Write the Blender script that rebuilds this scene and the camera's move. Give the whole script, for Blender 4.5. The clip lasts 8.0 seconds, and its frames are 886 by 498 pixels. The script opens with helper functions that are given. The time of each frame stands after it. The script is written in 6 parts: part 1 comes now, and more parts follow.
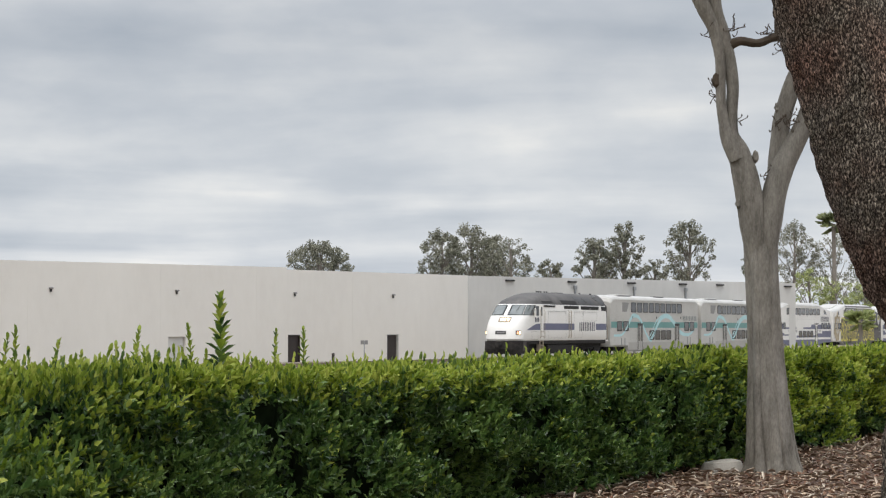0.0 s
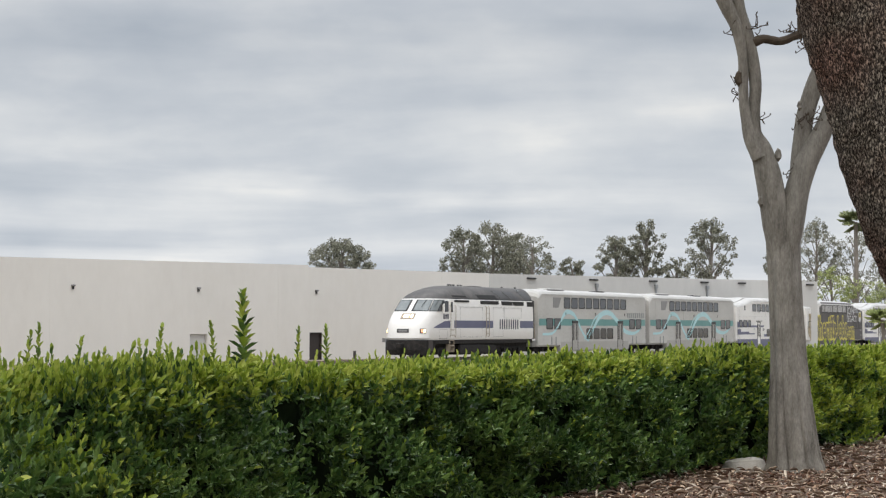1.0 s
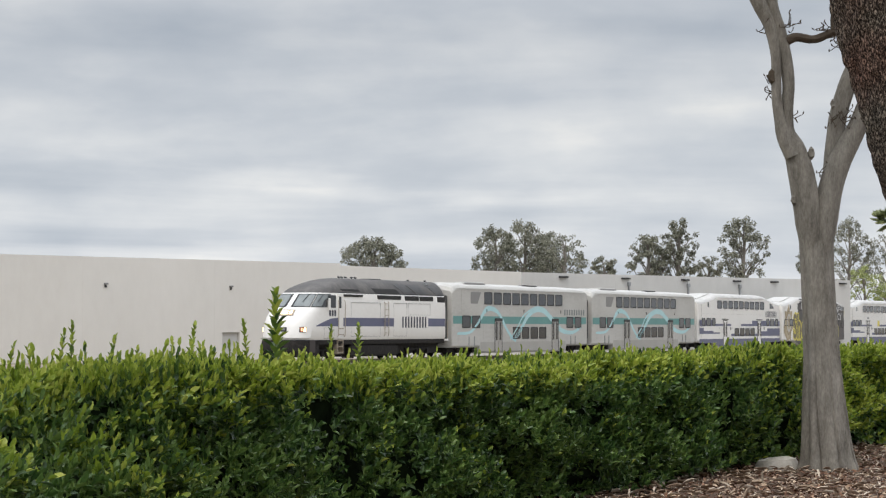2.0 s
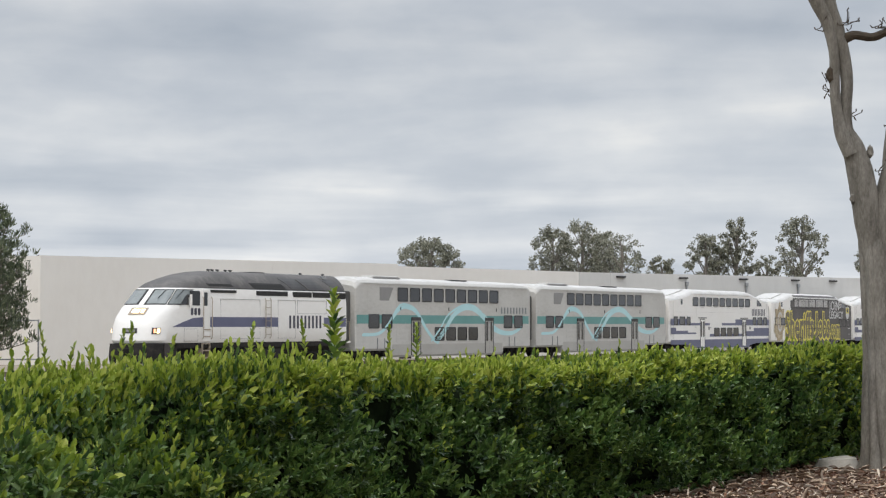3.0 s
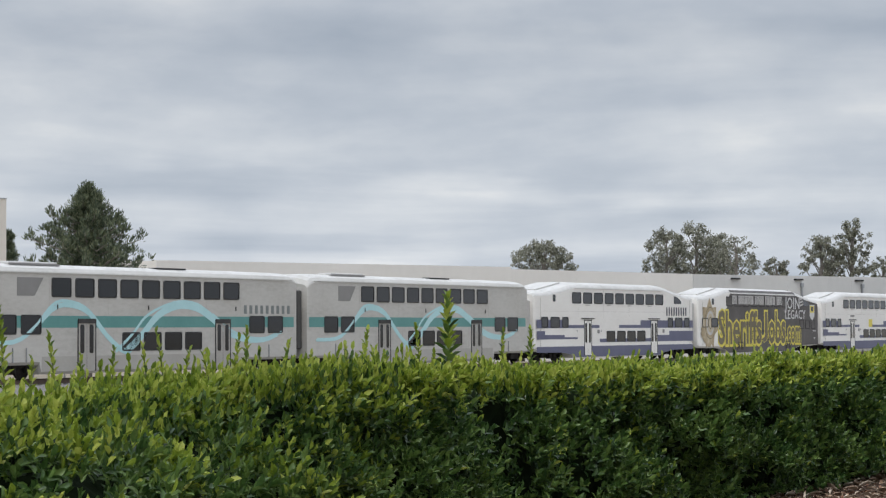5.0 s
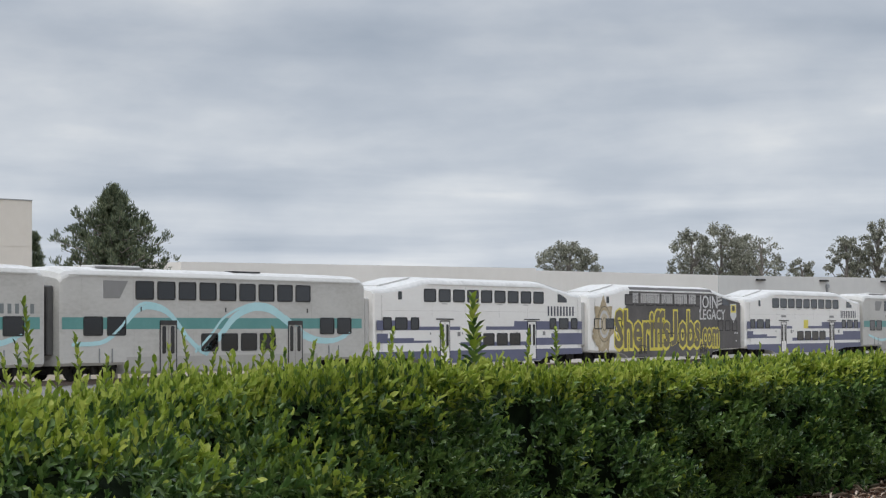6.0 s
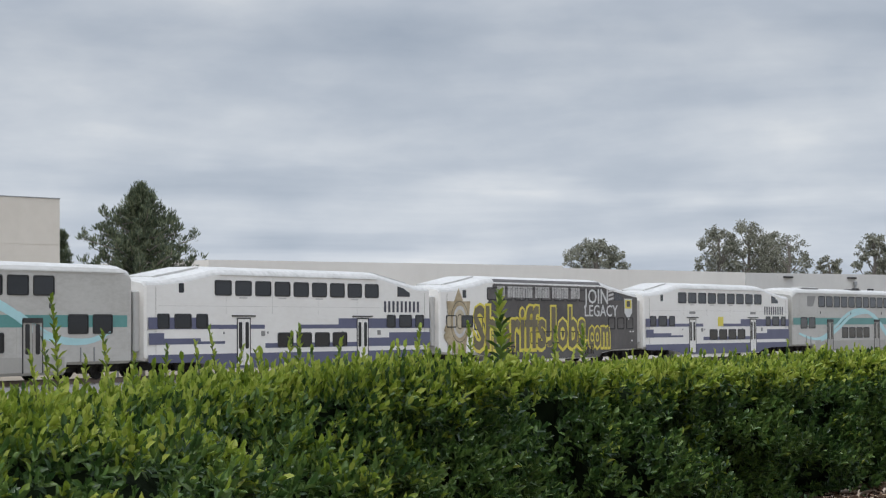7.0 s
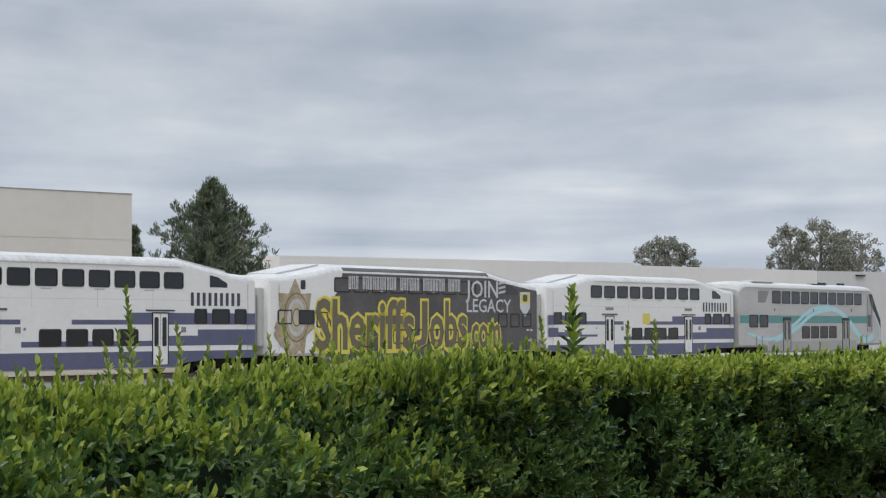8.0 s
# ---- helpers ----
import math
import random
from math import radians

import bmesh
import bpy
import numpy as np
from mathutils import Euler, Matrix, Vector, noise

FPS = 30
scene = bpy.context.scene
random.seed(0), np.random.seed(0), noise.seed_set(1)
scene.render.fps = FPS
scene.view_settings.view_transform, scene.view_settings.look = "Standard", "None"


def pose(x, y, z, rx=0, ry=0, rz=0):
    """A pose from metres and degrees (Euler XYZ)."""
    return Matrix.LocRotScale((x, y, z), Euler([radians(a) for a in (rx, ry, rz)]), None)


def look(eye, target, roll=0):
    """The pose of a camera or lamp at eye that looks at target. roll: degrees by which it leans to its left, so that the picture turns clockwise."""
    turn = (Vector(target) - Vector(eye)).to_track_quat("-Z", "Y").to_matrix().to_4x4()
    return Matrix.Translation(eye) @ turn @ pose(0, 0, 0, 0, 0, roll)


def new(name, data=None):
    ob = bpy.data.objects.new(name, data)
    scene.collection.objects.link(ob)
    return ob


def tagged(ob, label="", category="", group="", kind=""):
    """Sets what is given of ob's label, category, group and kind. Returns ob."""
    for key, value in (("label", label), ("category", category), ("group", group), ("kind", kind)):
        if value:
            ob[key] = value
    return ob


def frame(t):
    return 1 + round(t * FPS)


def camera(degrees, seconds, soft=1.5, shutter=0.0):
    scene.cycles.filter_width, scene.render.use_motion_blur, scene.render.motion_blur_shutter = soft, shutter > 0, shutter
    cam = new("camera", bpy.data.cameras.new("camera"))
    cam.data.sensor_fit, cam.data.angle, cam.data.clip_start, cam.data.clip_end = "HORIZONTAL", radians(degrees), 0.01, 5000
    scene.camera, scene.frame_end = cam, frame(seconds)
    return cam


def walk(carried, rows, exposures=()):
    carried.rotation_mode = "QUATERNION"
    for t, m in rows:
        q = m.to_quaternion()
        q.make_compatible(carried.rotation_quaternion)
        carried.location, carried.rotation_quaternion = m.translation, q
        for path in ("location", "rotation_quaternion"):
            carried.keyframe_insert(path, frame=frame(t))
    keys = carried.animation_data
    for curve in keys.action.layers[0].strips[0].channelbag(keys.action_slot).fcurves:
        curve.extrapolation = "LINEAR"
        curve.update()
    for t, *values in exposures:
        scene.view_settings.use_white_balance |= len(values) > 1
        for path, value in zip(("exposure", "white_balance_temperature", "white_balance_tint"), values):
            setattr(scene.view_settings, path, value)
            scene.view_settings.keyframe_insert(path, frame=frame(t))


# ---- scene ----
cam = camera(21.15, 8.0, soft=1.25)
EYE, TILT = 1.6, 1.94

# seconds, eye x, eye z, yaw to the left, pitch above TILT, roll
ROWS = [
    (0.0, 0.008, 0.000, 0.000, 0.000, 0.000),
    (0.5, 0.000, 0.000, 0.231, -0.034, 0.040),
    (1.0, 0.000, 0.000, 0.518, -0.052, 0.079),
    (2.5, -0.006, -0.002, 1.886, -0.098, 0.090),
    (3.0, -0.0085, -0.003, 2.671, -0.083, -0.026),
    (3.5, -0.010, -0.002, 3.548, -0.069, -0.084),
    (4.0, -0.0115, -0.003, 4.350, -0.060, -0.087),
    (4.5, -0.009, -0.004, 4.955, -0.034, -0.183),
    (6.0, -0.015, -0.004, 6.001, 0.032, -0.279),
    (6.5, -0.015, -0.005, 6.255, 0.010, -0.302),
    (7.0, -0.0127, -0.010, 6.655, -0.019, -0.320),
    (7.5, -0.0125, -0.015, 7.347, -0.037, -0.270),
    (8.0, -0.028, -0.025, 8.353, -0.089, -0.032),
]


def eye_pose(x, z, yaw, pitch, roll):
    return pose(x, 0, EYE + z) @ pose(0, 0, 0, 0, 0, yaw) @ pose(0, 0, 0, 90 + TILT + pitch) @ pose(0, 0, 0, 0, 0, roll)


walk(cam, [(r[0], eye_pose(*r[1:])) for r in ROWS], [(0.0, 0.32, 6700, 10), (2.5, 0.32, 6650, 10), (4.5, 0.22, 6450, 10), (6.5, 0.16, 6320, 10), (8.0, 0.13, 6250, 10)])

# ---- light: an overcast day ----
SUN_HIGH, SUN_ROUND = 58.0, 200.0     # degrees above the horizon; round from +y towards +x
sun = new("sun", bpy.data.lights.new("sun", "SUN"))
sun.data.energy, sun.data.angle, sun.data.color = 1.0, radians(25), (1.0, 0.96, 0.9)
sun.matrix_basis = look((0, 0, 0), (-math.sin(radians(SUN_ROUND)) * math.cos(radians(SUN_HIGH)), -math.cos(radians(SUN_ROUND)) * math.cos(radians(SUN_HIGH)), -math.sin(radians(SUN_HIGH))))
sun.location = (0, 0, 60)


def node(tree, kind, **values):
    n = tree.nodes.new(kind)
    for key, value in values.items():
        if key in n.inputs:
            n.inputs[key].default_value = value
    return n


def calc(tree, op, a, b=None, clamp=False):
    n = tree.nodes.new("ShaderNodeMath")
    n.operation, n.use_clamp = op, clamp
    for k, v in enumerate((a, b)):
        if v is None:
            continue
        if isinstance(v, (int, float)):
            n.inputs[k].default_value = v
        else:
            tree.links.new(v, n.inputs[k])
    return n.outputs[0]


def ramp(tree, fac, stops):
    n = tree.nodes.new("ShaderNodeValToRGB")
    while len(n.color_ramp.elements) < len(stops):
        n.color_ramp.elements.new(0.5)
    for e, (p, c) in zip(n.color_ramp.elements, stops):
        e.position, e.color = p, (*c, 1) if len(c) == 3 else c
    tree.links.new(fac, n.inputs[0])
    return n.outputs[0]


def blend(tree, fac, a, b, mode="MIX"):
    n = tree.nodes.new("ShaderNodeMix")
    n.data_type, n.blend_type = "RGBA", mode
    for k, v in ((0, fac), (6, a), (7, b)):
        if isinstance(v, (int, float)):
            n.inputs[k].default_value = v
        elif isinstance(v, tuple):
            n.inputs[k].default_value = (*v, 1)
        else:
            tree.links.new(v, n.inputs[k])
    return n.outputs[2]


def make_sky():
    world = bpy.data.worlds.new("overcast_sky")
    scene.world = world
    world.use_nodes = True
    tr = world.node_tree
    back = tr.nodes["Background"]
    sky = tr.nodes.new("ShaderNodeTexSky")
    sky.sky_type, sky.sun_disc = "NISHITA", False
    sky.sun_elevation, sky.sun_rotation = radians(SUN_HIGH), radians(SUN_ROUND)
    way = tr.nodes.new("ShaderNodeTexCoord").outputs["Generated"]
    split = tr.nodes.new("ShaderNodeSeparateXYZ")
    tr.links.new(way, split.inputs[0])
    up = calc(tr, "MAXIMUM", split.outputs[2], 0.0)
    # the cloud deck is a flat layer, so it closes up towards the horizon
    lift = calc(tr, "ADD", up, 0.055)
    deck = tr.nodes.new("ShaderNodeCombineXYZ")
    tr.links.new(calc(tr, "DIVIDE", split.outputs[0], lift), deck.inputs[0])
    tr.links.new(calc(tr, "DIVIDE", split.outputs[1], lift), deck.inputs[1])
    big = node(tr, "ShaderNodeTexNoise", Scale=0.42, Detail=6.0, Roughness=0.5, Distortion=0.3)
    tr.links.new(deck.outputs[0], big.inputs["Vector"])
    puff = tr.nodes.new("ShaderNodeMapping")
    puff.inputs["Scale"].default_value = (1.0, 1.0, 2.2)
    tr.links.new(way, puff.inputs["Vector"])
    small = node(tr, "ShaderNodeTexNoise", Scale=13.0, Detail=5.0, Roughness=0.5)
    tr.links.new(puff.outputs[0], small.inputs["Vector"])
    mixed = calc(tr, "ADD", calc(tr, "MULTIPLY", big.outputs[0], 0.62), calc(tr, "MULTIPLY", small.outputs[0], 0.38))
    tone = ramp(tr, mixed, [(0.36, (0.325, 0.365, 0.425)), (0.48, (0.42, 0.453, 0.503)), (0.57, (0.52, 0.543, 0.575)), (0.66, (0.675, 0.675, 0.668))])
    # an overcast sky is about three times as bright overhead as at the horizon
    rise = calc(tr, "ADD", calc(tr, "MULTIPLY", calc(tr, "POWER", up, 1.4), 2.7), calc(tr, "ADD", 0.835, calc(tr, "MULTIPLY", calc(tr, "SUBTRACT", 1.0, calc(tr, "MULTIPLY", up, 8.0), True), 0.46)))
    lit = blend(tr, 1.0, tone, (1, 1, 1), "MULTIPLY")
    scale = tr.nodes.new("ShaderNodeVectorMath")
    scale.operation = "SCALE"
    tr.links.new(lit, scale.inputs[0])
    tr.links.new(rise, scale.inputs["Scale"])
    thin = tr.nodes.new("ShaderNodeVectorMath")
    thin.operation = "SCALE"
    thin.inputs["Scale"].default_value = 0.08
    tr.links.new(sky.outputs[0], thin.inputs[0])
    tr.links.new(blend(tr, 0.08, scale.outputs[0], thin.outputs[0]), back.inputs[0])
    back.inputs[1].default_value = 1.0


make_sky()


# ---- materials ----
def material(name, stops, scale=4.0, rough=0.6, metal=0.0, bump=0.0, fine=40.0, fine_mix=0.35, per="", spread=0.25, coords="Object", stretch=(1, 1, 1), through_light=0.0, glow=None, spec=0.5):
    """A surface whose colour wanders over stops at two scales; per: vary by 'object' or 'island'."""
    m = bpy.data.materials.new(name)
    m.use_nodes = True
    tr = m.node_tree
    p = tr.nodes["Principled BSDF"]
    at = tr.nodes.new("ShaderNodeTexCoord").outputs[coords]
    mp = tr.nodes.new("ShaderNodeMapping")
    mp.inputs["Scale"].default_value = stretch
    tr.links.new(at, mp.inputs["Vector"])
    big = node(tr, "ShaderNodeTexNoise", Scale=scale, Detail=4.0, Roughness=0.6)
    tiny = node(tr, "ShaderNodeTexNoise", Scale=fine, Detail=3.0, Roughness=0.65)
    for n in (big, tiny):
        tr.links.new(mp.outputs[0], n.inputs["Vector"])
    fac = calc(tr, "ADD", calc(tr, "MULTIPLY", big.outputs[0], 1 - fine_mix), calc(tr, "MULTIPLY", tiny.outputs[0], fine_mix))
    if per:
        if per == "object":
            r = tr.nodes.new("ShaderNodeObjectInfo").outputs["Random"]
        else:
            r = tr.nodes.new("ShaderNodeNewGeometry").outputs["Random Per Island"]
        fac = calc(tr, "ADD", fac, calc(tr, "MULTIPLY", calc(tr, "SUBTRACT", r, 0.5), spread * 2))
    n = len(stops)
    colour = ramp(tr, fac, [(0.3 + 0.4 * k / max(1, n - 1), c) for k, c in enumerate(stops)])
    tr.links.new(colour, p.inputs["Base Color"])
    p.inputs["Metallic"].default_value = metal
    p.inputs["Specular IOR Level"].default_value = spec
    tr.links.new(calc(tr, "ADD", calc(tr, "MULTIPLY", tiny.outputs[0], 0.16), rough - 0.08, True), p.inputs["Roughness"])
    if bump:
        b = node(tr, "ShaderNodeBump", Strength=min(1.0, bump), Distance=0.02)
        tr.links.new(fac if not per else tiny.outputs[0], b.inputs["Height"])
        tr.links.new(b.outputs[0], p.inputs["Normal"])
    if through_light:
        t = tr.nodes.new("ShaderNodeBsdfTranslucent")
        tr.links.new(colour, t.inputs["Color"])
        mix = tr.nodes.new("ShaderNodeMixShader")
        mix.inputs[0].default_value = through_light
        tr.links.new(p.outputs[0], mix.inputs[1])
        tr.links.new(t.outputs[0], mix.inputs[2])
        tr.links.new(mix.outputs[0], tr.nodes["Material Output"].inputs[0])
    if glow:
        p.inputs["Emission Color"].default_value = (*glow[:3], 1)
        p.inputs["Emission Strength"].default_value = glow[3]
    return m



def bark_material():
    """Furrowed bark: upright plates split by dark cracks, reddish where fresh, grey where weathered."""
    m = bpy.data.materials.new("rough_red_brown_bark")
    m.use_nodes = True
    tr = m.node_tree
    p = tr.nodes["Principled BSDF"]
    at = tr.nodes.new("ShaderNodeTexCoord").outputs["Object"]
    warp = node(tr, "ShaderNodeTexNoise", Scale=9.0, Detail=4.0)
    tr.links.new(at, warp.inputs["Vector"])
    moved = tr.nodes.new("ShaderNodeMix")
    moved.data_type, moved.blend_type = "RGBA", "LINEAR_LIGHT"
    moved.inputs[0].default_value = 0.02
    tr.links.new(at, moved.inputs[6])
    tr.links.new(warp.outputs["Color"], moved.inputs[7])
    mp = tr.nodes.new("ShaderNodeMapping")
    mp.inputs["Scale"].default_value = (1.0, 1.0, 0.42)
    tr.links.new(moved.outputs[2], mp.inputs["Vector"])
    plates = node(tr, "ShaderNodeTexVoronoi", Scale=42.0)
    plates.feature = "DISTANCE_TO_EDGE"
    cells = node(tr, "ShaderNodeTexVoronoi", Scale=110.0)
    tiny = node(tr, "ShaderNodeTexNoise", Scale=80.0, Detail=5.0, Roughness=0.75)
    wide = node(tr, "ShaderNodeTexNoise", Scale=1.6, Detail=3.0)
    for n in (plates, cells, tiny):
        tr.links.new(mp.outputs[0], n.inputs["Vector"])
    tr.links.new(at, wide.inputs["Vector"])
    grain = calc(tr, "ADD", calc(tr, "MULTIPLY", tiny.outputs[0], 0.75), calc(tr, "MULTIPLY", cells.outputs["Distance"], 0.35))
    grey = ramp(tr, grain, [(0.45, (0.014, 0.011, 0.009)), (0.55, (0.11, 0.092, 0.072)), (0.64, (0.36, 0.31, 0.25))])
    red = ramp(tr, grain, [(0.45, (0.016, 0.009, 0.007)), (0.55, (0.15, 0.08, 0.06)), (0.64, (0.42, 0.25, 0.19))])
    mixed = blend(tr, ramp(tr, wide.outputs[0], [(0.42, (0, 0, 0)), (0.68, (1, 1, 1))]), grey, red)
    # cracks go near black: their dirt, and crevice shade put into the colour
    crack = ramp(tr, plates.outputs["Distance"], [(0.0, (0.15, 0.15, 0.15)), (0.2, (1, 1, 1))])
    tr.links.new(blend(tr, crack, (0.012, 0.009, 0.008), mixed), p.inputs["Base Color"])
    p.inputs["Roughness"].default_value = 0.92
    p.inputs["Specular IOR Level"].default_value = 0.2
    b = node(tr, "ShaderNodeBump", Strength=1.0, Distance=0.03)
    tr.links.new(calc(tr, "ADD", calc(tr, "MINIMUM", plates.outputs["Distance"], 0.3), calc(tr, "MULTIPLY", tiny.outputs[0], 0.3)), b.inputs["Height"])
    tr.links.new(b.outputs[0], p.inputs["Normal"])
    return m


M_LEAF = material("hedge_leaf", [(0.028, 0.066, 0.018), (0.088, 0.165, 0.040), (0.175, 0.262, 0.066)], 1.2, 0.30, per="island", spread=0.24, through_light=0.26)
M_YOUNG = material("young_leaf", [(0.17, 0.245, 0.028), (0.32, 0.405, 0.05), (0.50, 0.545, 0.11)], 1.5, 0.40, per="island", spread=0.24, through_light=0.38)
# near black: the shade inside the hedge is put into this colour
M_CORE = material("hedge_shade_core", [(0.006, 0.011, 0.005), (0.014, 0.022, 0.009)], 6, 0.95, bump=0.5, spec=0.05)
M_STEM = material("stem", [(0.10, 0.13, 0.04), (0.16, 0.17, 0.06)], 8, 0.7)
M_TWIG = material("twig", [(0.05, 0.035, 0.025), (0.10, 0.075, 0.05)], 20, 0.85, bump=0.4)
M_SMOOTH_BARK = material("smooth_grey_bark", [(0.075, 0.066, 0.054), (0.20, 0.182, 0.155), (0.33, 0.305, 0.265)], 3.2, 0.85, bump=0.55, fine=26, fine_mix=0.42, stretch=(2.4, 2.4, 0.7))
M_ROUGH_BARK = bark_material()
M_MULCH = material("mulch_soil", [(0.045, 0.026, 0.017), (0.11, 0.066, 0.044), (0.21, 0.14, 0.10)], 5, 0.95, bump=1.0, fine=60, fine_mix=0.5)
M_LITTER = material("leaf_litter", [(0.10, 0.045, 0.025), (0.24, 0.125, 0.075), (0.50, 0.38, 0.27)], 3, 0.85, per="island", spread=0.4)
M_CHIP = material("pale_bark_chip", [(0.22, 0.15, 0.10), (0.42, 0.33, 0.25), (0.60, 0.52, 0.43)], 3, 0.85, per="island", spread=0.4)
M_GROUND = material("dry_ground", [(0.16, 0.13, 0.095), (0.24, 0.20, 0.15), (0.30, 0.26, 0.20)], 0.15, 0.95, bump=0.4, fine=3)
M_BALLAST = material("ballast", [(0.12, 0.115, 0.11), (0.22, 0.21, 0.20), (0.32, 0.31, 0.29)], 3, 0.95, bump=1.0, fine=14, fine_mix=0.6)
M_STEEL = material("rail_steel", [(0.12, 0.08, 0.06), (0.22, 0.17, 0.14)], 4, 0.5, metal=0.7)
M_STONE = material("pale_stone", [(0.30, 0.27, 0.23), (0.44, 0.41, 0.36), (0.54, 0.51, 0.46)], 5, 0.85, bump=0.6, fine=50)
M_WALL_WARM = material("cream_painted_concrete", [(0.68, 0.645, 0.60), (0.73, 0.70, 0.655), (0.77, 0.74, 0.695)], 0.09, 0.85, bump=0.15, fine=1.1, stretch=(1, 1, 0.5))
M_WALL_GREY = material("grey_painted_concrete", [(0.50, 0.49, 0.47), (0.56, 0.55, 0.53), (0.61, 0.60, 0.575)], 0.12, 0.85, bump=0.15, fine=1.4, stretch=(1, 1, 0.4))
M_WALL_BEIGE = material("beige_painted_concrete", [(0.63, 0.58, 0.51), (0.68, 0.63, 0.56), (0.72, 0.67, 0.60)], 0.12, 0.85, bump=0.1, fine=1.2)
M_ROOFING = material("roofing_felt", [(0.30, 0.30, 0.29), (0.40, 0.39, 0.38)], 0.3, 0.9)
M_DARK = material("dark_metal", [(0.018, 0.018, 0.019), (0.035, 0.034, 0.034), (0.06, 0.057, 0.055)], 3, 0.55, metal=0.2, bump=0.2)
M_IRON = material("grimy_iron", [(0.008, 0.007, 0.007), (0.018, 0.016, 0.015), (0.045, 0.038, 0.032)], 5, 0.8, spec=0.25, bump=0.4)
M_DOOR = material("door_paint", [(0.022, 0.017, 0.016), (0.045, 0.033, 0.03)], 2, 0.6)
M_JAMB = material("pale_jamb", [(0.45, 0.44, 0.42), (0.52, 0.51, 0.49)], 2, 0.7)
M_TIN = material("galvanised_metal", [(0.30, 0.31, 0.32), (0.40, 0.41, 0.42)], 6, 0.45, metal=0.6)
M_WHITE = material("white_coach_paint", [(0.73, 0.705, 0.67), (0.78, 0.76, 0.727), (0.82, 0.803, 0.772)], 0.35, 0.42, bump=0.03, fine=3.5, fine_mix=0.45, stretch=(0.6, 1, 1.6))
M_ROOFWHITE = material("white_roof_paint", [(0.40, 0.39, 0.37), (0.53, 0.52, 0.50), (0.62, 0.61, 0.59)], 0.5, 0.6, fine=4, fine_mix=0.5)
M_SILVER = material("silver_coach_paint", [(0.38, 0.365, 0.335), (0.47, 0.458, 0.43), (0.53, 0.515, 0.487)], 0.4, 0.42, metal=0.0, bump=0.03, fine=4, fine_mix=0.45, stretch=(0.6, 1, 1.6))
M_SILVERLOW = material("silver_skirt_paint", [(0.33, 0.315, 0.29), (0.42, 0.405, 0.375)], 0.5, 0.5, metal=0.1, fine=5)
M_TEAL = material("teal_stripe_paint", [(0.07, 0.23, 0.215), (0.11, 0.29, 0.275)], 0.8, 0.4, fine=6)
M_CYAN = material("pale_cyan_paint", [(0.36, 0.60, 0.63), (0.46, 0.70, 0.73)], 0.8, 0.4, fine=6)
M_BLUE = material("slate_blue_paint", [(0.078, 0.084, 0.150), (0.112, 0.118, 0.198)], 0.6, 0.42, fine=5)
M_GLASS = material("tinted_glass", [(0.006, 0.007, 0.008), (0.016, 0.017, 0.019)], 1.2, 0.08, per="object", spread=0.3, spec=0.42)
# base colour paled to stand in for the sky reflected in the panes
M_SHIELD = material("windscreen_glass", [(0.10, 0.115, 0.112), (0.22, 0.24, 0.232)], 1.6, 0.05, spec=1.0)
M_GREYPANE = material("grey_panel", [(0.19, 0.185, 0.18), (0.25, 0.245, 0.24)], 1.0, 0.45)
M_RUBBER = material("rubber_seal", [(0.012, 0.012, 0.012), (0.022, 0.022, 0.022)], 6, 0.7)
M_HOOD = material("sooty_black_roof", [(0.028, 0.026, 0.025), (0.075, 0.068, 0.063), (0.15, 0.137, 0.125)], 0.7, 0.55, fine=4, fine_mix=0.45, bump=0.05)
M_GRILLE = material("grille_black", [(0.010, 0.010, 0.010), (0.022, 0.021, 0.02)], 8, 0.75)
M_INTAKE = material("dark_intake_mesh", [(0.014, 0.013, 0.013), (0.035, 0.033, 0.032), (0.065, 0.06, 0.057)], 1.2, 0.45, fine=6)
M_CHAR = material("charcoal_wrap", [(0.068, 0.062, 0.061), (0.105, 0.097, 0.094), (0.15, 0.14, 0.135)], 0.4, 0.6, fine=4, spec=0.3)
M_YELLOW = material("yellow_lettering", [(0.62, 0.52, 0.05), (0.74, 0.64, 0.10)], 1.0, 0.45)
M_TAN = material("tan_crest", [(0.40, 0.33, 0.22), (0.58, 0.51, 0.38)], 1.0, 0.5)
M_OLIVE = material("olive_lettering", [(0.10, 0.085, 0.05), (0.17, 0.14, 0.085)], 1.5, 0.5)
M_STAIN = material("faded_brown_print", [(0.24, 0.18, 0.10), (0.40, 0.32, 0.20), (0.58, 0.51, 0.38)], 1.1, 0.55, fine=5, fine_mix=0.45)
M_LETTERGREY = material("weathered_white_lettering", [(0.42, 0.41, 0.40), (0.62, 0.61, 0.60)], 3, 0.5, fine=9)
M_INK = material("dark_lettering", [(0.03, 0.03, 0.05), (0.05, 0.05, 0.075)], 2, 0.5)
M_GREYINK = material("grey_lettering", [(0.13, 0.15, 0.15), (0.18, 0.20, 0.20)], 2, 0.5)
M_PALEINK = material("pale_lettering", [(0.55, 0.55, 0.55), (0.65, 0.65, 0.64)], 2, 0.5)
M_LAMP = material("headlamp_glow", [(0.9, 0.8, 0.6), (0.95, 0.85, 0.65)], 2, 0.2, glow=(1.0, 0.70, 0.36, 3.4))
M_LAMPRED = material("marker_glow", [(0.8, 0.3, 0.2), (0.85, 0.35, 0.25)], 2, 0.2, glow=(1.0, 0.42, 0.20, 1.3))
M_GANG = material("gangway_fabric", [(0.055, 0.054, 0.052), (0.09, 0.088, 0.084)], 2, 0.8)
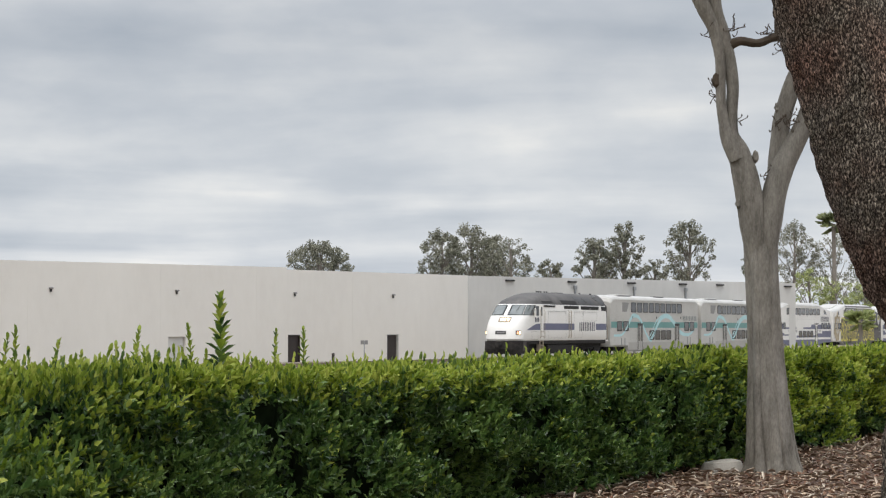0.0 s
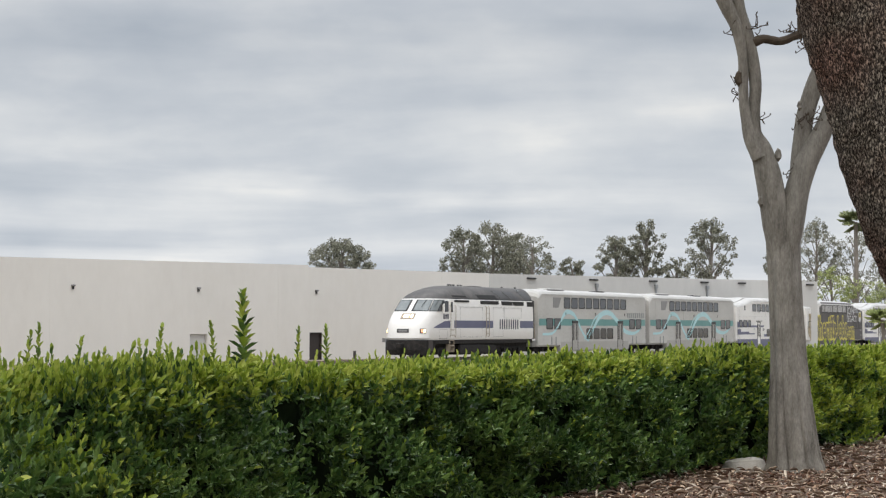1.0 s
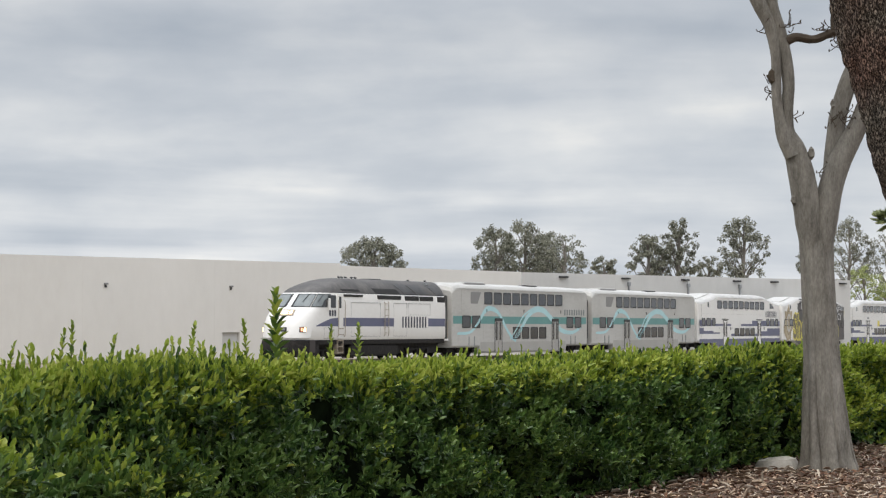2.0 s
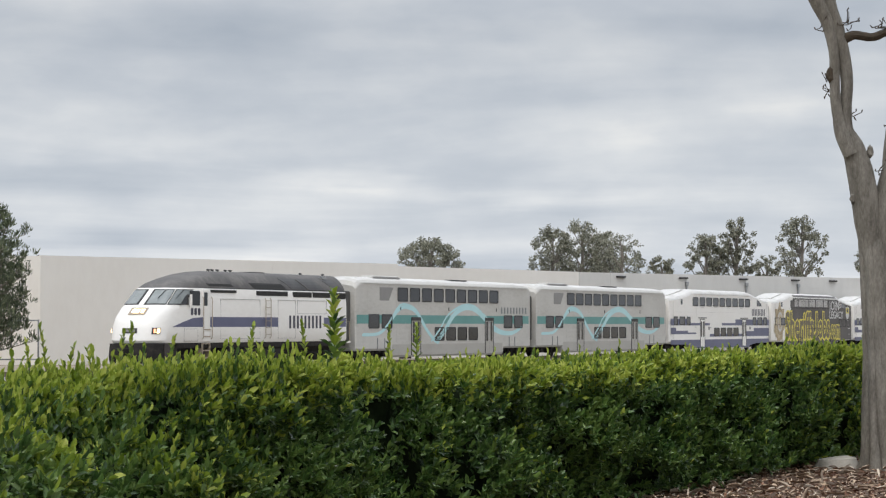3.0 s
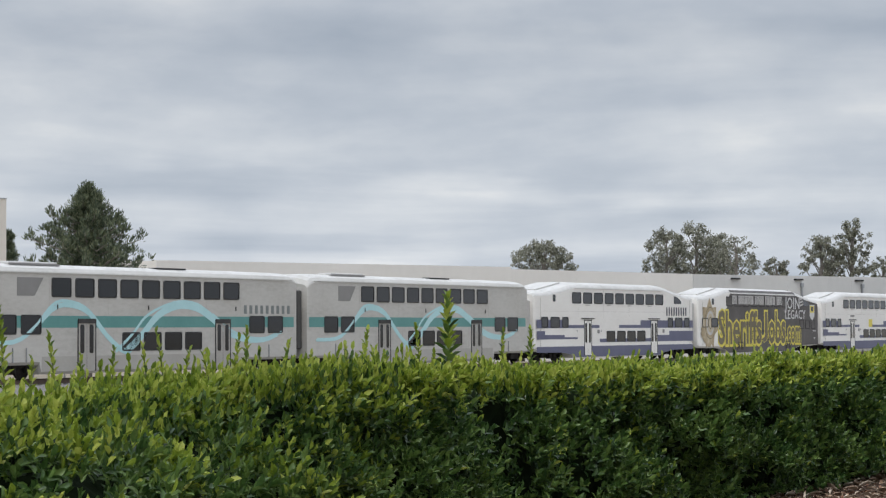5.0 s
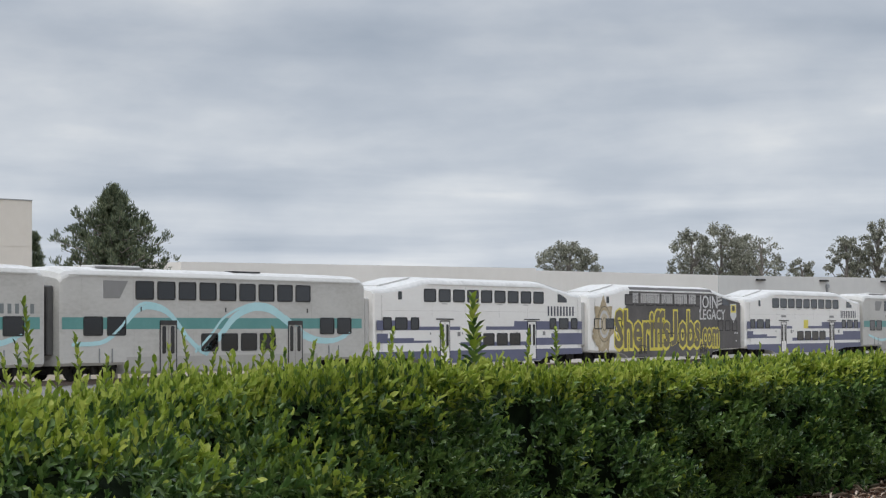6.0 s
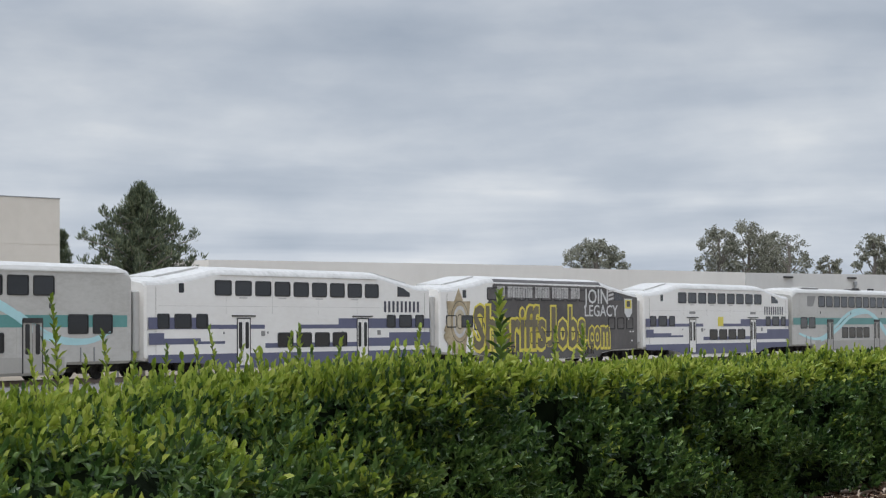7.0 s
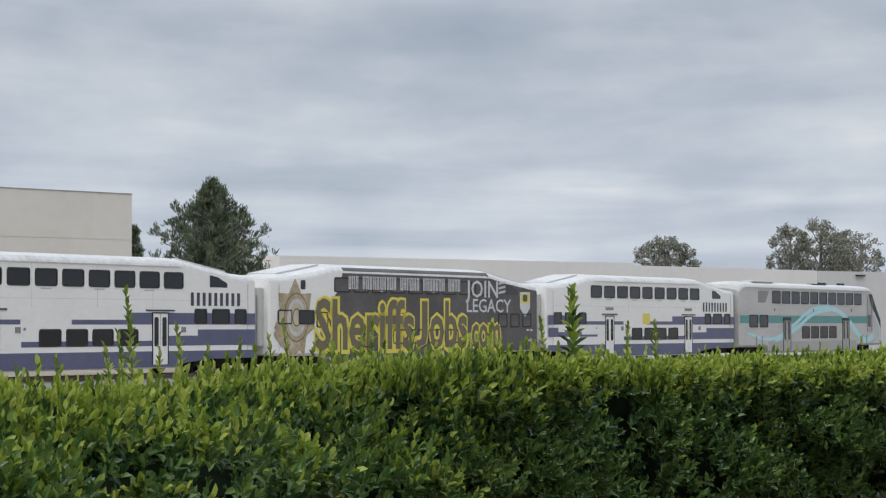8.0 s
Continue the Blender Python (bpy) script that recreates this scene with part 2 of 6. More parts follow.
M_BUFF = material("buff_end_metal", [(0.30, 0.25, 0.19), (0.38, 0.32, 0.25)], 1.2, 0.6)
# lightened: the haze before the far trees is put into the leaf colour
M_GUM = material("eucalyptus_leaf", [(0.15, 0.155, 0.115), (0.25, 0.25, 0.19), (0.37, 0.36, 0.28)], 0.4, 0.6, per="island", spread=0.3, through_light=0.45)
M_PINE = material("pine_needles", [(0.06, 0.082, 0.048), (0.115, 0.142, 0.08), (0.19, 0.215, 0.12)], 0.5, 0.6, per="island", spread=0.3, through_light=0.15)
M_LIME = material("light_green_leaf", [(0.26, 0.31, 0.11), (0.38, 0.43, 0.17), (0.52, 0.55, 0.26)], 0.4, 0.5, per="island", spread=0.3, through_light=0.5)
M_PALM = material("palm_frond", [(0.14, 0.17, 0.07), (0.24, 0.27, 0.12), (0.36, 0.38, 0.19)], 0.5, 0.5, per="island", spread=0.3, through_light=0.35)
M_GUMTRUNK = material("pale_gum_bark", [(0.16, 0.14, 0.12), (0.28, 0.25, 0.22)], 1.0, 0.85, bump=0.3)


# ---- mesh tools ----
class Shape:
    """Gathers faces of several forms into one mesh."""

    def __init__(self):
        self.v, self.f, self.m = [], [], []

    def add(self, verts, faces, slot=0):
        k = len(self.v)
        self.v += [tuple(p) for p in verts]
        self.f += [[k + i for i in f] for f in faces]
        self.m += [slot] * len(faces)
        return self

    def box(self, x0, x1, y0, y1, z0, z1, slot=0, bevel=0.0):
        if not bevel:
            v = [(x, y, z) for z in (z0, z1) for x, y in ((x0, y0), (x1, y0), (x1, y1), (x0, y1))]
            return self.add(v, [(3, 2, 1, 0), (4, 5, 6, 7), (0, 1, 5, 4), (1, 2, 6, 5), (2, 3, 7, 6), (3, 0, 4, 7)], slot)
        b = bevel
        rings = [(z0, b), (z0 + b, 0), (z1 - b, 0), (z1, b)]
        v, f = [], []
        for z, c in rings:
            e = b
            v += [(x0 + c + e, y0 + c, z), (x1 - c - e, y0 + c, z), (x1 - c, y0 + c + e, z), (x1 - c, y1 - c - e, z), (x1 - c - e, y1 - c, z), (x0 + c + e, y1 - c, z), (x0 + c, y1 - c - e, z), (x0 + c, y0 + c + e, z)]
        for r in range(3):
            f += [(8 * r + i, 8 * r + (i + 1) % 8, 8 * r + 8 + (i + 1) % 8, 8 * r + 8 + i) for i in range(8)]
        f += [tuple(range(7, -1, -1)), tuple(range(24, 32))]
        return self.add(v, f, slot)

    def rings(self, rings, slot=0, caps=True, closed=True):
        """Skins a row of point rings, all of the same count."""
        n, v, f = len(rings[0]), [p for r in rings for p in r], []
        for k in range(len(rings) - 1):
            f += [(k * n + i, k * n + (i + 1) % n, k * n + n + (i + 1) % n, k * n + n + i) for i in range(n if closed else n - 1)]
        if caps:
            f += [tuple(range(n - 1, -1, -1)), tuple(range((len(rings) - 1) * n, len(rings) * n))]
        return self.add(v, f, slot)

    def tube(self, path, radii, sides=8, slot=0, lump=0.0, seed=0):
        rnd, rings = random.Random(seed), []
        for k, p in enumerate(path):
            a = Vector(path[max(0, k - 1)])
            b = Vector(path[min(len(path) - 1, k + 1)])
            t = (b - a).normalized()
            s = t.cross(Vector((0.31, 0.95, 0.1))).normalized()
            w = t.cross(s)
            rings.append([tuple(Vector(p) + (s * math.cos(q) + w * math.sin(q)) * radii[k] * (1 + lump * rnd.uniform(-1, 1))) for q in (math.tau * i / sides for i in range(sides))])
        return self.rings(rings, slot)

    def disc(self, centre, radius, y0, y1, sides=16, slot=0):
        """A short drum with its axis along y."""
        x, z = centre
        return self.rings([[(x + radius * math.cos(math.tau * i / sides), y, z + radius * math.sin(math.tau * i / sides)) for i in range(sides)] for y in (y0, y1)], slot)

    def plate(self, outline, y0, y1, slot=0):
        """An outline of (x, z), thick from y0 to y1."""
        return self.rings([[(x, y, z) for x, z in outline] for y in (y0, y1)], slot)

    def mesh(self, name, mats, smooth=False, weld=False):
        me = bpy.data.meshes.new(name)
        me.from_pydata(self.v, [], self.f)
        for m in mats if isinstance(mats, (list, tuple)) else [mats]:
            me.materials.append(m)
        me.polygons.foreach_set("material_index", self.m)
        if smooth:
            me.polygons.foreach_set("use_smooth", [True] * len(me.polygons))
        bm = bmesh.new()
        bm.from_mesh(me)
        if weld:
            bmesh.ops.remove_doubles(bm, verts=bm.verts, dist=0.0005)
        bmesh.ops.recalc_face_normals(bm, faces=bm.faces)
        bm.to_mesh(me)
        bm.free()
        if smooth:
            me.set_sharp_from_angle(angle=radians(35))
        return me


def part(name, shape, mats, parent, label="", smooth=False, at=None):
    """One mesh object under a thing or a part. shape: a Shape or a ready mesh."""
    me = shape if isinstance(shape, bpy.types.Mesh) else shape.mesh(name, mats, smooth)
    ob = new(name, me)
    ob.parent = parent
    if at is not None:
        ob.matrix_basis = at
    return tagged(ob, label)


def thing(name, m, label, category, group="", kind=""):
    ob = new(name)
    ob.matrix_basis = m
    ob.empty_display_size = 0.3
    return tagged(ob, label, category, group, kind)


def solid(name, shape, mats, label, category="", kind="", group="", smooth=False, m=None):
    ob = new(name, shape.mesh(name, mats, smooth))
    if m is not None:
        ob.matrix_basis = m
    return tagged(ob, label, category, group, kind)


def round_rect(x0, x1, z0, z1, r=0.1, n=3):
    pts = []
    for cx, cz, a in ((x1 - r, z1 - r, 0), (x0 + r, z1 - r, 90), (x0 + r, z0 + r, 180), (x1 - r, z0 + r, 270)):
        pts += [(cx + r * math.cos(radians(a + 90 * k / n)), cz + r * math.sin(radians(a + 90 * k / n))) for k in range(n + 1)]
    return pts


def words(text, height, depth, mats, name, bold=0.0):
    """Letters of the built-in font as a mesh in the x-z plane, their front towards -y, from x = 0 on."""
    cu = bpy.data.curves.new(name, "FONT")
    cu.body, cu.size, cu.extrude, cu.resolution_u = text, height / 0.7, depth / 2, 2
    cu.offset = bold
    tmp = bpy.data.objects.new("lettering_source", cu)
    scene.collection.objects.link(tmp)
    me = bpy.data.meshes.new_from_object(tmp.evaluated_get(bpy.context.evaluated_depsgraph_get()))
    bpy.data.objects.remove(tmp)
    me.name = name
    me.transform(pose(0, 0, 0, 90))
    me.materials.clear()
    me.materials.append(mats)
    return me


def side_words(car, name, text, x0, x1, z0, z1, y, ink, bold=0.0, thick=0.006, label=""):
    """Words that fill a box on a car's camera side, running from x0 back to x1."""
    me = words(text, 1.0, thick, ink, name, bold)
    xs, zs = [v.co.x for v in me.vertices], [v.co.z for v in me.vertices]
    low = min(zs) if text == "J" else 0.0
    kx, kz = (x0 - x1) / (max(xs) - min(xs)), (z1 - z0) / (max(zs) - low)
    me.transform(pose(x0, SIDE + y, z0) @ Matrix.Diagonal((-kx, 1, kz, 1)) @ pose(-min(xs), 0, -low))
    me.flip_normals()
    return part(name, me, None, car, label)


def leaf_mesh(name, mats, p, along, face, size, slots=None, wide=0.42, cup=0.12):
    """Many leaves as one mesh: arrays of places, directions, face normals and lengths."""
    p, along, face, size = (np.asarray(a, float) for a in (p, along, face, size))
    along = along / np.linalg.norm(along, axis=1, keepdims=True)
    side = np.cross(face, along)
    side /= np.linalg.norm(side, axis=1, keepdims=True) + 1e-9
    up = np.cross(along, side)
    form = np.array([(0, 0, 0), (0.32, wide / 2, cup), (0.72, wide * 0.42, cup), (1, 0, -0.06), (0.72, -wide * 0.42, cup), (0.32, -wide / 2, cup)])
    v = p[:, None] + size[:, None, None] * (form[None, :, :1] * along[:, None] + form[None, :, 1:2] * side[:, None] + form[None, :, 2:] * up[:, None])
    n = len(p)
    base = (np.arange(n) * 6)[:, None]
    loops = np.concatenate([base + [0, 1, 2, 3], base + [0, 3, 4, 5]], 1).ravel()
    me = bpy.data.meshes.new(name)
    me.vertices.add(n * 6)
    me.vertices.foreach_set("co", v.ravel())
    me.loops.add(n * 8)
    me.loops.foreach_set("vertex_index", loops)
    me.polygons.add(n * 2)
    me.polygons.foreach_set("loop_start", np.arange(n * 2) * 4)
    for m in mats if isinstance(mats, (list, tuple)) else [mats]:
        me.materials.append(m)
    if slots is not None:
        me.polygons.foreach_set("material_index", np.repeat(np.asarray(slots, int), 2))
    me.update(calc_edges=True)
    me.validate()
    return me


def spot(px, depth):
    """Plan place at a bearing given as sideways per 4200 ahead, and a depth along +y."""
    return px / 4200 * depth, depth


# ---- ground, track, buildings ----
RAIL = -0.45
HEAD = 0.3918
ALONG = Vector((math.sin(HEAD), math.cos(HEAD), 0))      # along the hedge, away from the direction of travel
AWAY = Vector((-ALONG.y, ALONG.x, 0))                    # across, away from the camera
HEAD_T = 0.3929
TRACK = Vector((math.sin(HEAD_T), math.cos(HEAD_T), 0))  # along the track, likewise
BESIDE = Vector((-TRACK.y, TRACK.x, 0))
TURN_TRAIN = math.degrees(math.atan2(-TRACK.y, -TRACK.x))
TRACK0 = Vector((-23.875, 101.309, RAIL)) + BESIDE * 1.5  # the locomotive's rear end at 4.5 s
SPEED, GAIN = 21.694, 0.088                            # metres a second at 4.5 s, and a second more each second


def ground_height(d):
    """Height of the ground at d metres across, from the camera towards the track."""
    stops = ((-4000, 0), (9.5, 0), (14, -0.25), (40, -0.75), (57, -0.95), (90, -1.0), (4000, -1.0))
    for (a, za), (b, zb) in zip(stops, stops[1:]):
        if d <= b:
            return za + (zb - za) * (d - a) / (b - a)
    return -1.0


def make_ground():
    across = [-4000, -300, -60, -20, -8, 0, 3, 5, 6, 7, 8, 9.5, 11, 14, 20, 30, 40, 50, 57, 66, 90, 140, 220, 400, 1200, 4500]
    along = [-4000, -600, -150, -60, -20, 0, 10, 18, 24, 30, 36, 44, 60, 90, 130, 180, 240, 320, 500, 1200, 4500]
    sh, v = Shape(), []
    for a in along:
        for d in across:
            p = ALONG * a + AWAY * d
            v.append((p.x, p.y, ground_height(d)))
    n = len(across)
    f = [(i * n + j, i * n + j + 1, i * n + n + j + 1, i * n + n + j) for i in range(len(along) - 1) for j in range(n - 1)]
    sh.add(v, f)
    solid("ground", sh, M_GROUND, "dry level ground reaching to the horizon", "ground", "structure")
    # planting strip with mulch before the hedge
    v, a0, a1, d0, d1 = [], 4.0, 70.0, -6.0, 8.6
    na, nd = 132, 30
    for i in range(na + 1):
        for j in range(nd + 1):
            p = ALONG * (a0 + (a1 - a0) * i / na) + AWAY * (d0 + (d1 - d0) * j / nd)
            edge = min(i, na - i, j, nd - j) / 3
            v.append((p.x, p.y, 0.01 + min(1, edge) * (0.03 + 0.05 * noise.noise(Vector((p.x * 0.7, p.y * 0.7, 0))) + 0.02 * noise.noise(Vector((p.x * 3, p.y * 3, 4))))))
    sh = Shape().add(v, [(i * (nd + 1) + j, i * (nd + 1) + j + 1, (i + 1) * (nd + 1) + j + 1, (i + 1) * (nd + 1) + j) for i in range(na) for j in range(nd)])
    bed = solid("planting_bed", sh, M_MULCH, "brown bark mulch bed under the trees beside the hedge", "ground", "structure", smooth=True)
    rnd = np.random.RandomState(5)
    n = 42000
    a, d = rnd.uniform(15, 48, n), rnd.uniform(0.5, 7.7, n)
    p = np.array(ALONG)[None] * a[:, None] + np.array(AWAY)[None] * d[:, None]
    p[:, 2] = 0.05 + rnd.uniform(0, 0.03, n)
    way = np.stack([rnd.normal(size=n), rnd.normal(size=n), rnd.normal(size=n) * 0.3], 1)
    face = np.stack([rnd.normal(size=n) * 0.5, rnd.normal(size=n) * 0.5, np.ones(n)], 1)
    litter = new("leaf_litter", leaf_mesh("leaf_litter", M_LITTER, p, way, face, rnd.uniform(0.03, 0.075, n), wide=0.5))
    tagged(litter, "dry brown and tan fallen leaves", "leaf litter", kind="stuff")
    n = 9000
    a, d = rnd.uniform(16, 46, n), rnd.uniform(0.5, 7.6, n)
    p = np.array(ALONG)[None] * a[:, None] + np.array(AWAY)[None] * d[:, None]
    p[:, 2] = 0.075 + rnd.uniform(0, 0.03, n)
    way = np.stack([rnd.normal(size=n), rnd.normal(size=n), rnd.normal(size=n) * 0.15], 1)
    face = np.stack([rnd.normal(size=n) * 0.3, rnd.normal(size=n) * 0.3, np.ones(n)], 1)
    chips = new("bark_chips", leaf_mesh("bark_chips", M_CHIP, p, way, face, rnd.uniform(0.06, 0.17, n), wide=0.16))
    tagged(chips, "pale slender bark chips and twigs", "bark chips", kind="stuff")


def make_track():
    def strip(d0, d1, z0, z1, a0=-260, a1=700):
        base = TRACK0.copy()
        base.z = 0
        v = []
        for a in (a0, a1):
            for d, z in ((d0 - 0.9, z0), (d0, z1), (d1, z1), (d1 + 0.9, z0)):
                p = base + TRACK * a + BESIDE * d
                v.append((p.x, p.y, z))
        return Shape().add(v, [(0, 1, 5, 4), (1, 2, 6, 5), (2, 3, 7, 6), (0, 3, 2, 1), (4, 5, 6, 7), (3, 0, 4, 7)])
    bed = solid("track_bed", strip(-2.0, 2.0, -1.05, RAIL - 0.2), M_BALLAST, "grey crushed stone ballast under the railway track", "track bed", "structure")
    sh = Shape()
    for k in range(400):
        c = TRACK0 + TRACK * (-120 + 0.6 * k)
        v = [tuple(c + TRACK * a + BESIDE * d + Vector((0, 0, z))) for z in (-0.36, -0.17) for a, d in ((-0.12, -1.3), (0.12, -1.3), (0.12, 1.3), (-0.12, 1.3))]
        sh.add(v, [(3, 2, 1, 0), (4, 5, 6, 7), (0, 1, 5, 4), (1, 2, 6, 5), (2, 3, 7, 6), (3, 0, 4, 7)])
    ties = solid("track_ties", sh, M_STONE, "concrete ties under the rails", "railway ties", "stuff")
    for d in (-0.7175, 0.7175):
        v = []
        for a in (-260, 700):
            for dd, z in ((-0.07, -0.17), (0.07, -0.17), (0.036, -0.04), (0.036, 0), (-0.036, 0), (-0.036, -0.04)):
                v.append(tuple(TRACK0 + TRACK * a + BESIDE * (d + dd) + Vector((0, 0, z))))
        solid("rail", Shape().add(v, [(i, (i + 1) % 6, 6 + (i + 1) % 6, 6 + i) for i in range(6)] + [(5, 4, 3, 2, 1, 0), (6, 7, 8, 9, 10, 11)]), M_STEEL, "long steel running rail of the railway track", "rail", "structure")


make_ground()
make_track()


def wall_frame(a, b):
    """Pose at plan point a with x along the wall to b and y into the building; and the wall's length."""
    d = Vector((b[0] - a[0], b[1] - a[1], 0))
    return pose(a[0], a[1], 0, 0, 0, math.degrees(math.atan2(d.y, d.x))), d.length


def wall_panels(parent, paint, length, z0, top, thick, holes, joints=(), at=None):
    """A wall along x from y = 0 to thick in cast panels with narrow recessed joints; openings (x0, x1, za, zb) go through."""
    edges = [0.0, *sorted(joints), length]
    for e0, e1 in zip(edges, edges[1:]):
        sh = Shape()
        e0, e1 = e0 + (0.006 if e0 > 0 else 0), e1 - (0.006 if e1 < length else 0)
        inside = [h for h in holes if e0 < h[0] and h[1] < e1]
        xs = sorted({e0, e1, *[h[0] for h in inside], *[h[1] for h in inside]})
        for x0, x1 in zip(xs, xs[1:]):
            mid, low = (x0 + x1) / 2, z0
            for h in inside:
                if h[0] <= mid <= h[1]:
                    low = h[3]
            ta, tb = (top(x0), top(x1)) if callable(top) else (top, top)
            sh.add([(x0, 0, low), (x1, 0, low), (x1, thick, low), (x0, thick, low), (x0, 0, ta), (x1, 0, tb), (x1, thick, tb), (x0, thick, ta)], [(3, 2, 1, 0), (4, 5, 6, 7), (0, 1, 5, 4), (1, 2, 6, 5), (2, 3, 7, 6), (3, 0, 4, 7)])
        part("wall_panel", sh.mesh("wall_panel", paint, weld=True), None, parent, at=at)
    for j in joints:
        z1 = top(j) if callable(top) else top
        part("joint", Shape().box(j - 0.0055, j + 0.0055, 0.004, thick, z0, z1 - 0.01), paint, parent, at=at)


FLOOR = -1.0


def make_warehouse():
    a, b = spot(-784 - 132, 156.2), spot(44, 208.0)
    m, length = wall_frame(a, b)
    top_a, top_b = EYE + 122 * 162 / 4200 + 0.02, EYE + 95 * 208 / 4200
    thing_ = thing("warehouse", m, "long low cream painted concrete warehouse with small wall lamps", "building")
    # bearings of the openings and lamps along the wall
    def along(px):
        k = px / 4200
        d = Vector((b[0] - a[0], b[1] - a[1]))
        t = (k * a[1] - a[0]) / (d.x - k * d.y)
        return t * d.length
    doors = [(along(-486), along(-455), 1.06), (along(-274), along(-252), 1.17), (along(-99), along(-78), 1.2)]
    holes = [(x0, x1, FLOOR, z) for x0, x1, z in doors]
    step = along(-276)
    joints = [along(px) for px in (-735, -500, -330, -160, -40)]
    wall_panels(thing_, M_WALL_WARM, step, FLOOR, lambda x: EYE + 4.70 + 0.20 * x / step, 0.3, [h for h in holes if h[1] < step], [j for j in joints if j < step])
    wall_panels(thing_, M_WALL_WARM, length - step, FLOOR, EYE + 4.725, 0.3, [(h[0] - step, h[1] - step, h[2], h[3]) for h in holes if h[0] > step], [j - step for j in joints if j > step], pose(step, 0, 0))
    part("side_wall", Shape().box(0, 0.3, 0.304, 60, FLOOR, EYE + 4.68), M_WALL_WARM, thing_)
    part("side_wall", Shape().box(length - 0.3, length, 0.304, 60, FLOOR, EYE + 4.60), M_WALL_WARM, thing_)
    part("back_wall", Shape().box(0, length, 60.004, 60.3, FLOOR, EYE + 4.60), M_WALL_WARM, thing_)
    part("roof", Shape().box(0.3, length - 0.3, 0.304, 60, top_a - 1.0, top_a - 0.7), M_ROOFING, thing_)
    for k, (x0, x1, z) in enumerate(doors):
        if k == 0:
            d = part("door", Shape().box(x0 + 0.06, x1 - 0.06, 0.2, 0.26, FLOOR, z - 0.02), M_WALL_GREY, thing_, "painted roll-up door set back in the wall")
            continue
        d = part("door", Shape().box(x0 + 0.07, x1 - (0.2 if k == 2 else 0.07), 0.16, 0.22, FLOOR, z - 0.07, 0, 0.01), M_DOOR, thing_, "dark brown metal door")
        f = Shape().box(x0, x0 + 0.07, 0.02, 0.24, FLOOR, z).box(x1 - 0.07, x1, 0.02, 0.24, FLOOR, z).box(x0 + 0.07, x1 - 0.07, 0.02, 0.24, z - 0.07, z)
        part("door_frame", f, M_JAMB if k == 2 else M_DOOR, d)
        part("handle", Shape().box(x0 + 0.14, x0 + 0.2, 0.11, 0.16, 0.0, 0.14), M_TIN, d)
    for px in (-695, -472, -263, -89):
        x = along(px)
        lamp = part("wall_lamp", Shape().box(x - 0.15, x + 0.17, -0.2, -0.003, 0, 0.13, 0, 0.03), M_GREYPANE, thing_, "small dark wall lamp", at=pose(0, 0, EYE + 3.02 - 0.2))
        part("bracket", Shape().box(x - 0.06, x + 0.06, -0.12, -0.003, -0.2, 0.0), M_DARK, lamp)
    # the wing that runs on at a slight angle, grey
    c = spot(45, 211.0)
    d = spot(624, 246.0)
    m2, len2 = wall_frame(c, d)
    wing = thing("warehouse_wing", m2, "grey painted concrete warehouse wing with roof drain scuppers", "building")
    t2 = EYE + 95 * 211 / 4200

    def along2(px):
        k = px / 4200
        v = Vector((d[0] - c[0], d[1] - c[1]))
        return (k * c[1] - c[0]) / (v.x - k * v.y) * v.length
    wall_panels(wing, M_WALL_GREY, len2, FLOOR, t2, 0.3, [], [along2(px) for px in (100, 210, 320, 430, 520, 590)])
    part("side_wall", Shape().box(len2 - 0.3, len2, 0.304, 50, FLOOR, t2), M_WALL_GREY, wing)
    part("roof", Shape().box(0.0, len2 - 0.3, 0.304, 50, t2 - 1.0, t2 - 0.7), M_ROOFING, wing)
    for px, pipe in ((118, 0), (228, 1), (333, 1), (424, 1), (490, 0), (550, 0), (610, 0)):
        x = along2(px)
        s = part("scupper", Shape().box(x - 0.62, x + 0.5, -0.22, -0.003, 0, 0.15, 0, 0.02), M_DARK, wing, "dark roof drain scupper", at=pose(0, 0, t2 - 0.42))
        if pipe:
            part("downpipe", Shape().box(x - 0.05 + 0.35, x + 0.1 + 0.35, -0.16, -0.003, FLOOR - t2 + 0.42, -0.62), M_TIN, s)
            part("rain_head", Shape().box(x + 0.2, x + 0.55, -0.24, -0.003, -0.62, -0.25, 0, 0.03), M_TIN, s)


def make_tall_building():
    yaw = radians(8.353)
    def at(px, depth):
        k = px / 4200
        x, y = k * depth, depth
        return (x * math.cos(yaw) - y * math.sin(yaw), x * math.sin(yaw) + y * math.cos(yaw))
    b, a = at(232 - 784, 150.0), at(-160 - 784, 150.0 * 232 / 252)
    m, length = wall_frame(a, b)
    top = EYE + 232 * 150 / 4200
    seam = EYE + 151 * 150 / 4200
    bld = thing("beige_building", m, "tall plain beige concrete building with one seam", "building")
    part("wall", Shape().box(0, length, 0, 0.3, FLOOR, seam - 0.03), M_WALL_BEIGE, bld)
    part("seam", Shape().box(0, length, 0.03, 0.3, seam - 0.03, seam), M_WALL_BEIGE, bld)
    part("upper_wall", Shape().box(0, length, 0, 0.3, seam, top), M_WALL_BEIGE, bld)
    part("side_wall", Shape().box(length - 0.3, length, 0.304, 40, FLOOR, top), M_WALL_BEIGE, bld)
    part("side_wall", Shape().box(0, 0.3, 0.304, 40, FLOOR, top), M_WALL_BEIGE, bld)
    part("roof", Shape().box(0.3, length - 0.3, 0.304, 40, top - 0.6, top - 0.3), M_ROOFING, bld)
    part("coping", Shape().box(-0.03, length + 0.03, -0.03, 0.33, top + 0.001, top + 0.06), M_TIN, bld)


make_warehouse()
make_tall_building()


